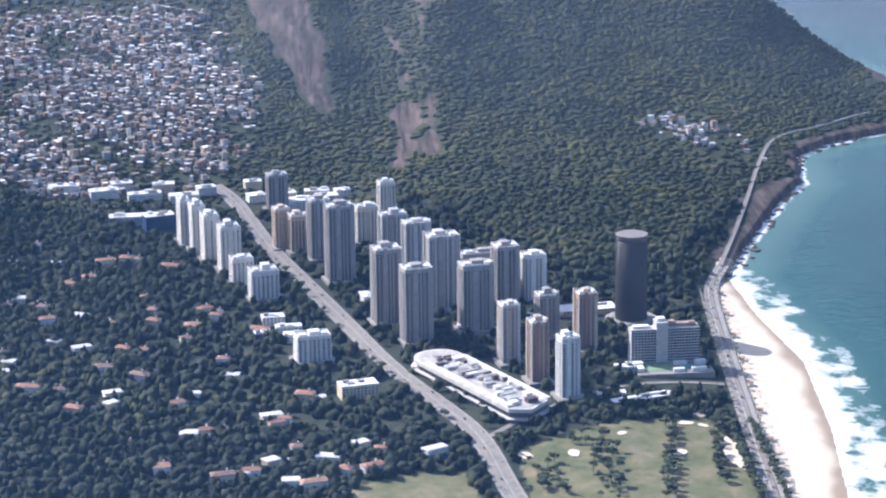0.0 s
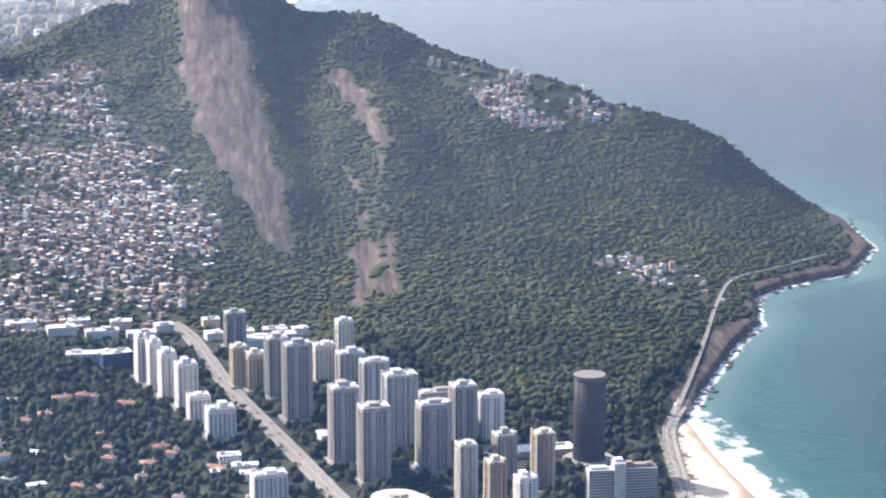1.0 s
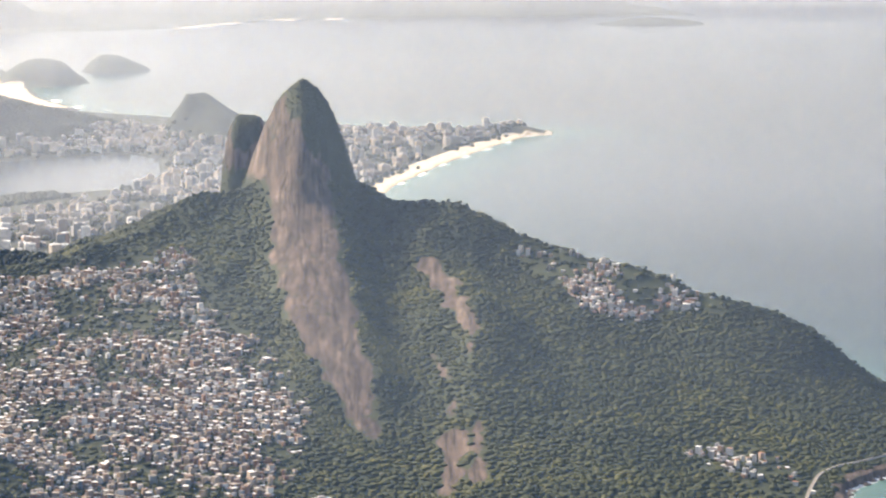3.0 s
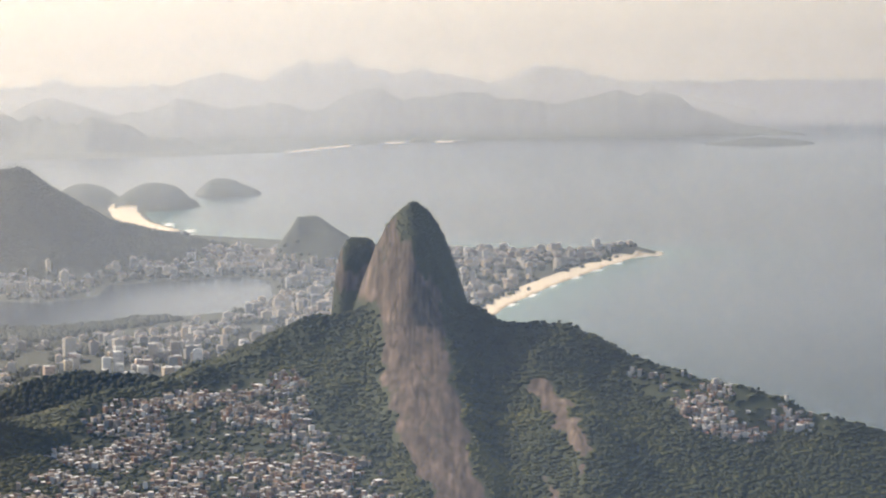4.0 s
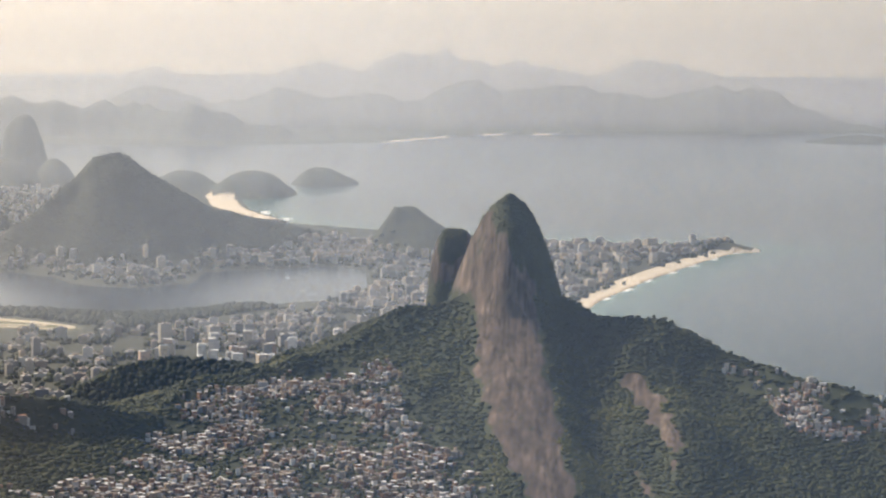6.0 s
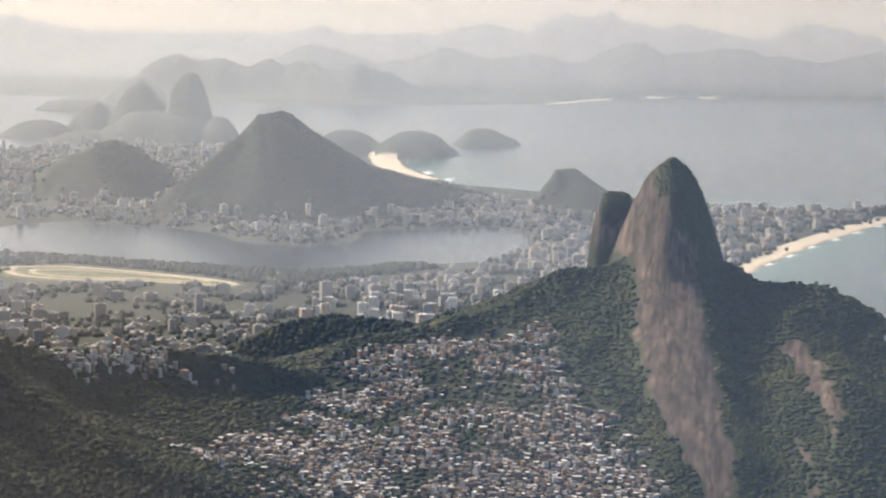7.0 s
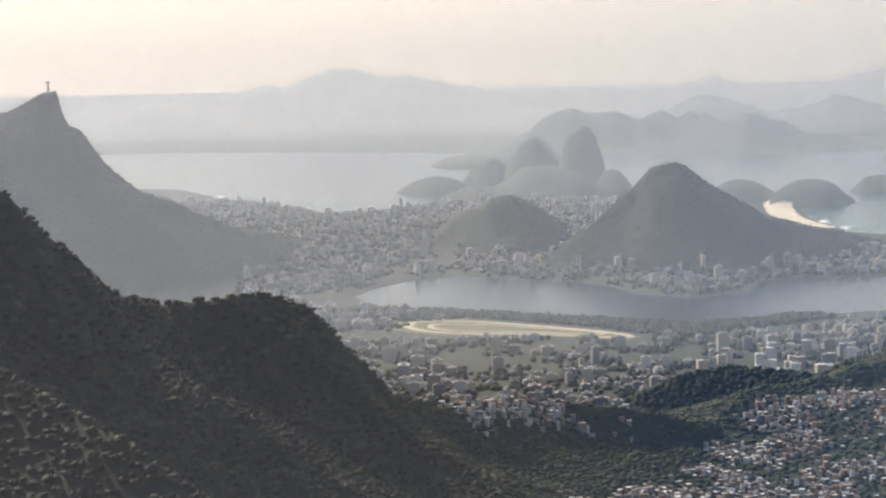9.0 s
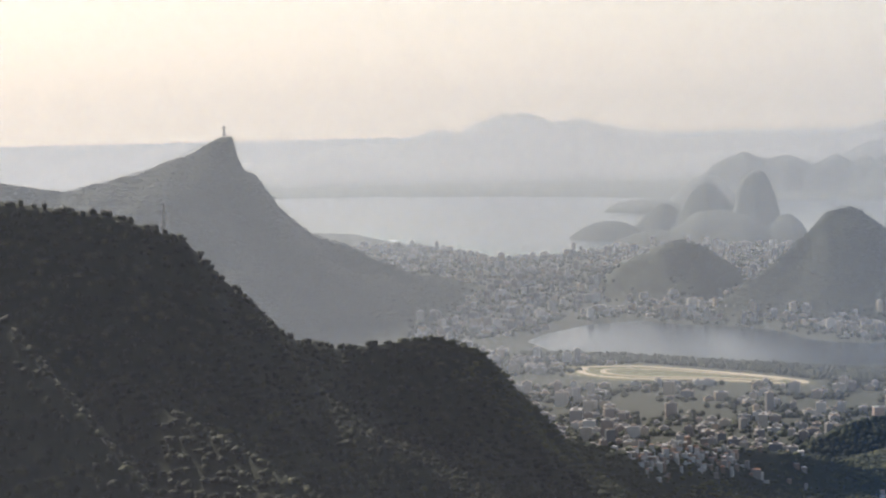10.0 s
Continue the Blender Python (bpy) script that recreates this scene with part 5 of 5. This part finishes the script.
def villa(x, y, w, d, h, turn, k, seed):
    z = float(land_height(x, y))
    t = thing("villa", x, y, z, turn, f"white-walled villa with {ROOF_WORDS[k]} among trees", "house", "villas in the valley")
    bm = bmesh.new()
    box(bm, 0, 0, -4, w, d, h + 4)
    part("wall", bm, WALLS["white"] if seed % 3 else WALLS["cream"], t)
    bm = bmesh.new()
    e, rise = 1.0, (d * 0.22 if k < 3 else 0.8)
    lo = [bm.verts.new((a * K, b * K, h * K)) for a, b in ((-w / 2 - e, -d / 2 - e), (w / 2 + e, -d / 2 - e), (w / 2 + e, d / 2 + e), (-w / 2 - e, d / 2 + e))]
    q = max(0.5, (w - d) / 2) if k < 3 else w / 2
    s = 0.02 if k < 3 else d / 2
    hi = [bm.verts.new((a * K, b * K, (h + rise) * K)) for a, b in ((-q, -s), (q, -s), (q, s), (-q, s))]
    bm.faces.new(lo[::-1])
    bm.faces.new(hi)
    for i in range(4):
        bm.faces.new((lo[i], lo[(i + 1) % 4], hi[(i + 1) % 4], hi[i]))
    roof = part("roof", bm, TILES[k], t)
    bm = bmesh.new()
    for i in range(3):
        box(bm, -w / 3 + i * w / 3, -d / 2, 1.0, 1.8, 0.3, 1.9)
        box(bm, -w / 2, -d / 3 + i * d / 3, 1.0, 0.3, 1.6, 1.9)
    part("windows", bm, pane_glass, t, "dark windows", "stuff")
    if k < 3:
        bm = bmesh.new()
        box(bm, w * 0.2, d * 0.15, h, 1.4, 1.4, rise + 1.6)
        part("chimney", bm, WALLS["white"], roof)
    bm = bmesh.new()
    box(bm, 0, -d / 2 - 3, -4, w * 0.7, 6, 4.4)
    part("terrace", bm, paving, t, "pale stone terrace")
    return t


rr = random.Random(11)
VILLAS = []
for k, (x, y) in enumerate(VILLA_SPOTS):
    VILLAS.append((x, y))
    villa(x, y, rr.uniform(14, 26), rr.uniform(10, 14), rr.uniform(5.5, 8.5), rr.uniform(-30, 40), rr.choice([0, 0, 1, 2, 3, 3]), k)
    if k % 3 == 0:
        villa(x + rr.uniform(14, 22), y + rr.uniform(-12, 12), rr.uniform(10, 14), rr.uniform(8, 10), rr.uniform(4.5, 6.5), rr.uniform(-30, 40), rr.choice([0, 1, 3]), k + 50)

# ---- single trees ----
bark = paint("bark", (0.10, 0.075, 0.055), 0.9, 0.3, 1.0)
m = Mat("garden_leaves", 0.7)
info = m.n.new("ShaderNodeObjectInfo")
tone = m.ramp(info.outputs["Random"], (0.0, (0.016, 0.032, 0.013)), (0.6, (0.030, 0.050, 0.018)), (1.0, (0.055, 0.066, 0.026)))
m.colour(m.mix(m.noise(1.8, 3), tone, (0.05, 0.065, 0.022))).bump(m.noise(0.9, 3), 0.8, 0.8)
garden_leaves = m.m


def clump(bm, x, y, z, r, rnd):
    ret = bmesh.ops.create_icosphere(bm, subdivisions=1, radius=r * K, matrix=Matrix.Translation((x * K, y * K, z * K)) @ Matrix.Diagonal((1, 1, rnd.uniform(0.6, 0.85), 1)))
    for v in ret["verts"]:
        v.co += Vector((rnd.gauss(0, 1), rnd.gauss(0, 1), rnd.gauss(0, 1))) * r * K * 0.13


def limb(bm, a, b, ra, rb, seg=6):
    a, b = Vector(a) * K, Vector(b) * K
    q = (b - a).to_track_quat("Z", "Y").to_matrix().to_4x4()
    bmesh.ops.create_cone(bm, cap_ends=True, segments=seg, radius1=ra * K, radius2=rb * K, depth=(b - a).length, matrix=Matrix.Translation((a + b) / 2) @ q)


def make_tree(seed, tall, spread, label):
    r = random.Random(seed)
    t = thing("tree", 0, -900, 0, 0, label, "tree", "trees on the course")
    bm = bmesh.new()
    limb(bm, (0, 0, -1), (0.2, 0, tall * 0.5), 0.55, 0.3)
    ends = []
    for k in range(5):
        a = k * 1.26 + r.uniform(-0.4, 0.4)
        e = (math.cos(a) * spread * 0.55, math.sin(a) * spread * 0.55, tall * r.uniform(0.58, 0.72))
        limb(bm, (0.1, 0, tall * r.uniform(0.3, 0.45)), e, 0.25, 0.1, 5)
        ends.append(e)
    part("trunk", bm, bark, t)
    bm = bmesh.new()
    for e in ends:
        for _ in range(3):
            clump(bm, e[0] + r.uniform(-1, 1) * spread * 0.35, e[1] + r.uniform(-1, 1) * spread * 0.35, e[2] + r.uniform(-0.05, 0.22) * tall, spread * r.uniform(0.24, 0.4), r)
    for _ in range(3):
        clump(bm, r.uniform(-0.3, 0.3) * spread, r.uniform(-0.3, 0.3) * spread, tall * r.uniform(0.78, 0.92), spread * r.uniform(0.28, 0.42), r)
    part("crown", bm, garden_leaves, t)
    return t


def make_palm(seed):
    r = random.Random(seed)
    t = thing("palm_tree", 0, -900, 0, 0, "tall slim palm with a tuft of drooping fronds", "palm", "palms along the beach road")
    bm = bmesh.new()
    limb(bm, (0, 0, -1), (0.4, 0, 5), 0.32, 0.24)
    limb(bm, (0.4, 0, 4.9), (0.5, 0.3, 9.5), 0.24, 0.18)
    part("trunk", bm, bark, t)
    for k in range(10):
        bm = bmesh.new()
        a = k * 0.628 + r.uniform(-0.2, 0.2)
        c, s = math.cos(a), math.sin(a)
        prev = None
        for i in range(5):
            u = i / 4
            d, z, w = 0.2 + 3.4 * u, 9.5 + 1.1 * math.sin(u * 2.2) - 1.9 * u * u, 0.55 * (1 - u) + 0.08
            pair = [bm.verts.new(((0.5 + c * d - q * s * w) * K, (0.3 + s * d + q * c * w) * K, (z - abs(q) * 0.18) * K)) for q in (-1, 0, 1)]
            if prev:
                bm.faces.new((prev[0], prev[1], pair[1], pair[0]))
                bm.faces.new((prev[1], prev[2], pair[2], pair[1]))
            prev = pair
        part("frond", bm, garden_leaves, t)
    return t


SMALL = scatter([(-560, 2450), (-330, 2330), (-60, 2180), (30, 2230), (40, 2420), (-30, 2600), (-90, 2760), (-170, 3000), (-420, 3150), (-640, 3000)], 62, 77)
for k, (x, y) in enumerate(zip(*SMALL)):
    if rr.random() < 0.55 and min(math.hypot(x - p, y - q) for p, q in VILLAS) > 26 and not near_road(np.array(x), np.array(y), 14):
        villa(float(x), float(y), rr.uniform(9, 16), rr.uniform(8, 11), rr.uniform(6.5, 9.5), rr.uniform(-40, 40), rr.choice([0, 1, 1, 2, 3]), k + 200)

# boulders along the foot of the sea cliff
r = np.random.default_rng(88)
line = [p for p in COAST if 2900 < p[1] < 4300 and p[0] > 500]
co, fc = [], []
ico = bmesh.new()
bmesh.ops.create_icosphere(ico, subdivisions=1, radius=1)
unit = np.array([v.co[:] for v in ico.verts])
tri = np.array([[v.index for v in f.verts] for f in ico.faces])
ico.free()
for k, (x, y, a) in enumerate(spaced(line, 3.2)):
    d = r.normal(4, 9)
    s = r.uniform(1.6, 5.5)
    p = unit * (1 + r.normal(0, 0.2, (len(unit), 1))) * np.array([s * 1.3, s, s * 0.7]) + np.array([x - math.sin(a) * d, y + math.cos(a) * d, max(0.0, d * 0.25)])
    co.append(p)
    fc.append(tri + k * len(unit))
tagged(raw_mesh("shore_rocks", np.concatenate(co) * K, np.concatenate(fc), paint("wet_rock", (0.13, 0.105, 0.09), 0.7, 0.35, 5)), "brown boulders at the foot of the cliff", "rocks", kind="stuff")

TREE_KINDS = [(make_tree(1, 13, 7.5, "round-headed dark green tree on the golf course"), 1), (make_tree(2, 10, 6.0, "spreading green tree beside the mown grass"), 1), (make_tree(3, 16, 6.5, "tall dark green tree among the fairways"), 1)]
rr = random.Random(21)
# lines of trees between the fairways, clumps by the road, and singles along the beach road
TREE_ROWS = [([(268, 2325), (303, 2289), (287, 2147)], 5.5, 14), ([(378, 2349), (345, 2141)], 5.5, 6), ([(425, 2353), (405, 2184)], 6, 5), ([(237, 2246), (240, 2151)], 5, 14),
             ([(440, 2357), (432, 2133)], 5, 2), ([(464, 2358), (458, 2130)], 8, 2), ([(208, 2298), (244, 2319)], 6, 6), ([(333, 2362), (415, 2384)], 7, 6)]
spots = []
for line, step, wide in TREE_ROWS:
    for x, y, a in spaced(line, step):
        spots.append((x + rr.uniform(-wide, wide), y + rr.uniform(-wide, wide), rr.uniform(0.45, 0.85)))
for x, y, a in spaced(MAIN_ROAD[1:8], 34):
    spots.append((x + rr.choice([-14, 14.5]) * abs(math.sin(a)) + rr.uniform(-1, 1), y, rr.uniform(0.5, 0.8)))
for k, (x, y, s) in enumerate(spots):
    src = TREE_KINDS[k % 3][0]
    z = float(land_height(x, y))
    ob = copy_thing(src, pose(x * K, y * K, z * K, 0, 0, rr.uniform(0, 360)) @ Matrix.Scale(s, 4))
for src, _ in TREE_KINDS:
    x, y = 250 + rr.uniform(-10, 90), 2345
    src.matrix_world = pose(x * K, y * K, float(land_height(x, y)) * K) @ Matrix.Scale(0.6, 4)
palm = make_palm(4)
first = True
for x, y, a in spaced(FLAT_ROAD[1:], 19):
    for off in (-13.2, 9.6):
        px, py = x - math.sin(a) * off * 1.0, y + math.cos(a) * off
        mt = pose(px * K, py * K, float(land_height(px, py)) * K, 0, 0, rr.uniform(0, 360)) @ Matrix.Scale(rr.uniform(0.75, 1.1), 4)
        if first:
            palm.matrix_world = mt
            first = False
        else:
            copy_thing(palm, mt)

# ---- golf bunkers and racecourse track ----
bunker_sand = paint("bunker_sand", (0.72, 0.62, 0.48), 0.95, 0.12, 4)


def patch(name, x, y, rx, ry, turn, mat, label, seed):
    """A shallow uneven patch of sand laid in the turf."""
    r = random.Random(seed)
    n = 22
    z = float(land_height(x, y))
    t = radians(turn)
    bm = bmesh.new()
    w = [1 + 0.22 * math.sin(2 * i * 2 * math.pi / n + seed) + r.uniform(-0.1, 0.1) for i in range(n)]
    rings = []
    for q, dz in ((1.0, 0.9), (0.8, 0.75), (0.4, 0.6)):
        ring = []
        for i in range(n):
            a = i * 2 * math.pi / n
            u, v = rx * q * w[i] * math.cos(a), ry * q * w[i] * math.sin(a)
            px, py = x + u * math.cos(t) - v * math.sin(t), y + u * math.sin(t) + v * math.cos(t)
            ring.append(bm.verts.new((px * K, py * K, (float(land_height(px, py)) + dz) * K)))
        rings.append(ring)
    for a, b in zip(rings, rings[1:]):
        for i in range(n):
            bm.faces.new((a[i], a[(i + 1) % n], b[(i + 1) % n], b[i]))
    bm.faces.new(rings[-1])
    return tagged(part(name, bm, mat), label, "sand", "golf bunkers")


for k, ((x, y), rx, ry, t) in enumerate((((270, 2270), 6, 9, 20), ((375, 2269), 6, 11, -20), ((394, 2356), 8, 7, 0), ((412, 2349), 5, 5, 0), ((414, 2381), 7, 5, 10), ((222, 2267), 8, 8, 30), ((325, 2323), 5, 5, 0))):
    patch("sand_bunker", x, y, rx, ry, t, bunker_sand, "pale sand bunker sunk in the mown grass", k)
(x, y) = (430, 2268)
patch("sand_lot", x, y, 10, 48, -2, bunker_sand, "long strip of bare pale sand beside the fairway", 9)
track_sand = paint("track_sand", (0.52, 0.44, 0.32), 0.95, 0.15, 12)
LOOP = [(-2060, 7190), (-1900, 7235), (-1520, 7060), (-1320, 6910), (-1340, 6840), (-1620, 6930), (-1890, 6900), (-2040, 7030), (-2060, 7190)]
ribbon("race_track", LOOP, 0, 26, 1.5, track_sand, "pale sand racecourse track")
ribbon("race_track_inner", [(-1710 + (x + 1710) * 0.78, 7040 + (y - 7040) * 0.6) for x, y in LOOP], 0, 18, 1.4, track_sand, "pale sand inner racecourse track")

# ---- vehicles ----
CAR_PAINT = [paint("car_white", (0.75, 0.75, 0.75), 0.35, 0.05), paint("car_silver", (0.45, 0.46, 0.47), 0.35, 0.05), paint("car_black", (0.03, 0.03, 0.035), 0.3, 0.05), paint("car_red", (0.35, 0.05, 0.04), 0.35, 0.05), paint("taxi_yellow", (0.6, 0.42, 0.05), 0.35, 0.05)]
CAR_WORDS = ["white", "silver", "black", "red", "yellow"]
rubber = paint("tyre_rubber", (0.02, 0.02, 0.02), 0.9)


def make_car(k):
    t = thing("car", 0, -900, 0, 0, f"{CAR_WORDS[k]} saloon car on the road", "car", "cars on the roads")
    bm = bmesh.new()
    box(bm, 0, 0, 0.35, 4.4, 1.8, 0.65)
    part("body", bm, CAR_PAINT[k], t)
    bm = bmesh.new()
    box(bm, -0.2, 0, 1.0, 2.4, 1.6, 0.55)
    for v in bm.verts:
        if v.co.z > 1.3 * K:
            v.co.x, v.co.y = v.co.x * 0.72, v.co.y * 0.85
    part("cabin", bm, pane_glass, t, "dark car windows")
    for sx in (-1.4, 1.4):
        for sy in (-0.85, 0.85):
            bm = bmesh.new()
            bmesh.ops.create_cone(bm, cap_ends=True, segments=12, radius1=0.33 * K, radius2=0.33 * K, depth=0.25 * K, matrix=Matrix.Translation((sx * K, sy * K, 0.33 * K)) @ Matrix.Rotation(math.pi / 2, 4, "X"))
            wheel = part("wheel", bm, rubber, t)
            bm = bmesh.new()
            bmesh.ops.create_cone(bm, cap_ends=True, segments=8, radius1=0.2 * K, radius2=0.2 * K, depth=0.27 * K, matrix=Matrix.Translation((sx * K, sy * K, 0.33 * K)) @ Matrix.Rotation(math.pi / 2, 4, "X"))
            part("rim", bm, CAR_PAINT[1], wheel, "silver wheel rim")
    return t


def road_height(x, y, a):
    n = [(x - math.sin(a) * q, y + math.cos(a) * q) for q in (-9, 0, 9)]
    return max(float(land_height(px, py)) for px, py in n) + 1.3


cars = [make_car(k) for k in range(5)]
used = set()
rr = random.Random(31)
for line, offs, step in ((MAIN_ROAD, (3.4, 7.0, -3.4, -7.0), 44), (FLAT_ROAD, (-2.6, 2.6, 4.4), 24)):
    for x, y, a in spaced(smooth_line(line), step):
        off = rr.choice(offs)
        a2 = a + (math.pi if off > 0 else 0)
        s = rr.uniform(-8, 8)
        px, py = x - math.sin(a) * off + math.cos(a) * s, y + math.cos(a) * off + math.sin(a) * s
        k = rr.choice([0, 0, 1, 1, 2, 3, 4])
        mt = pose(px * K, py * K, road_height(x, y, a) * K, 0, 0, math.degrees(a2))
        if k in used:
            copy_thing(cars[k], mt)
        else:
            used.add(k)
            cars[k].matrix_world = mt

# ---- statue on the far summit: a plain standing figure shape with outstretched arms on a plinth ----
x, y, z = (-3802, 8421, 715)
z = float(land_height(x, y))
bm = bmesh.new()
box(bm, x, y, z - 4, 9, 9, 12)
bmesh.ops.create_cone(bm, cap_ends=True, segments=12, radius1=4.2 * K, radius2=2.6 * K, depth=26 * K, matrix=Matrix.Translation((x * K, y * K, (z + 21) * K)))
box(bm, x, y, z + 27, 27, 3.2, 3.4)
bmesh.ops.create_icosphere(bm, subdivisions=1, radius=2.2 * K, matrix=Matrix.Translation((x * K, y * K, (z + 36) * K)))
tagged(part("statue", bm, paint("soapstone", (0.30, 0.30, 0.29))), "pale stone statue on a plinth on the mountain top", "statue")

# ---- slim mast on the near ridge ----
x, y, top = (-1316, 2729, 722)
z = float(land_height(x, y))
t = thing("radio_mast", x, y, z, 0, "slim grey lattice radio mast on the wooded ridge", "mast")
mast_grey = paint("mast_steel", (0.20, 0.20, 0.20), 0.6)
for a in range(4):
    ca, sa = math.cos(a * math.pi / 2 + 0.8), math.sin(a * math.pi / 2 + 0.8)
    bm = bmesh.new()
    limb(bm, (ca * 3, sa * 3, -3), (ca * 0.5, sa * 0.5, top - z), 0.3, 0.15, 5)
    part("leg", bm, mast_grey, t)
for k in range(1, 9):
    u = k / 9
    w = 6 * (1 - u) + 1.0 * u
    bm = bmesh.new()
    box(bm, 0, 0, (top - z) * u, w * 0.75, w * 0.75, 0.4, 0.02)
    part("platform", bm, mast_grey, t)

# ---- promenade kiosks ----
for k, (x, y, a) in enumerate(spaced(FLAT_ROAD[1:], 88)):
    px, py = x + 17, y
    t = thing("beach_kiosk", px, py, float(land_height(px, py)), math.degrees(a), "small white beach kiosk with an overhanging roof", "kiosk", "beach kiosks")
    bm = bmesh.new()
    box(bm, 0, 0, -0.5, 6, 4, 3.3)
    part("wall", bm, WALLS["white"], t)
    bm = bmesh.new()
    box(bm, 0, 0, 2.8, 8.5, 6.5, 0.4)
    part("roof", bm, TILES[1], t)
    bm = bmesh.new()
    box(bm, 0, -2, 1.1, 3.5, 0.4, 1.2)
    part("hatch", bm, pane_glass, t, "dark serving hatch")

# ---- single houses at the foot of the hillside settlement ----
def by_object(name, stops):
    m = Mat(name, 0.85)
    info = m.n.new("ShaderNodeObjectInfo")
    c = m.ramp(info.outputs["Random"], *[(i / len(stops), s) for i, s in enumerate(stops)])
    c.node.color_ramp.interpolation = "CONSTANT"
    return m.colour(m.mix(1.0, c, m.grey(m.noise(2.0), 0.3, 0.7, 0.75, 1.0), "MULTIPLY")).m


shack_wall, shack_roof = by_object("shack_wall", HOUSE_COLOURS), by_object("shack_roof", ROOF_COLOURS)


def make_shack(k):
    w, d, h = ((6.5, 6, 6.0), (8, 6.5, 8.8), (5.5, 6, 3.2), (9, 7, 6.0))[k]
    t = thing("hillside_house", 0, -900, 0, 0, ("two-storey brick house with a concrete roof deck", "three-storey rendered house with a roof tank", "small one-storey brick house with a sheet roof", "wide rendered house with a flat roof")[k], "house", "houses at the foot of the hill")
    bm = bmesh.new()
    box(bm, 0, 0, -4, w, d, h + 4)
    part("wall", bm, shack_wall, t)
    bm = bmesh.new()
    box(bm, 0, 0, h, w + 0.9, d + 0.9, 0.3)
    part("roof", bm, shack_roof, t)
    for f in range(int(h / 2.8)):
        for x in (-0.27, 0.24):
            bm = bmesh.new()
            box(bm, x * w, -d / 2, 1.0 + f * 2.8, 1.3, 0.3, 1.1)
            part("window", bm, pane_glass, t)
    bm = bmesh.new()
    box(bm, 0, -d / 2, 0, 0.95, 0.24, 2.05)
    part("door", bm, TILES[1], t)
    if k != 2:
        bm = bmesh.new()
        bmesh.ops.create_cone(bm, cap_ends=True, segments=12, radius1=0.75 * K, radius2=0.6 * K, depth=1.3 * K, matrix=Matrix.Translation((w * 0.25 * K, d * 0.2 * K, (h + 0.95) * K)))
        part("water_tank", bm, tank_blue, t, "blue plastic water tank")
    return t


shacks = [make_shack(k) for k in range(4)]
rr = random.Random(41)
used = set()
for x, y in CLOSE_HOUSES[:230]:
    k = rr.randrange(4)
    mt = pose(x * K, y * K, float(land_height(x, y)) * K, 0, 0, rr.gauss(0, 25))
    if k in used:
        copy_thing(shacks[k], mt)
    else:
        used.add(k)
        shacks[k].matrix_world = mt

# ---- apartment blocks nearest to the mountain, beyond its shoulder ----
rr = random.Random(51)
names = ["beige", "pale", "white", "pink", "grey", "cream", "brown"]
for k, (x, y) in enumerate(zip(*scatter(polar_poly((-9.5, 6500), (-3.6, 6700), (-3.8, 5900), (-7.2, 5750), (-9.3, 5950)), 105, 52))):
    c = rr.choice(names)
    low_block(float(x), float(y), rr.uniform(16, 26), rr.uniform(14, 20), rr.uniform(26, 54), rr.uniform(0, 30), WALLS[c], {"beige": "beige", "pale": "pale grey", "white": "white", "pink": "salmon-pink", "grey": "dark grey", "cream": "cream", "brown": "brown"}[c] + " apartment block among garden streets", 700 + k, "apartment_block")
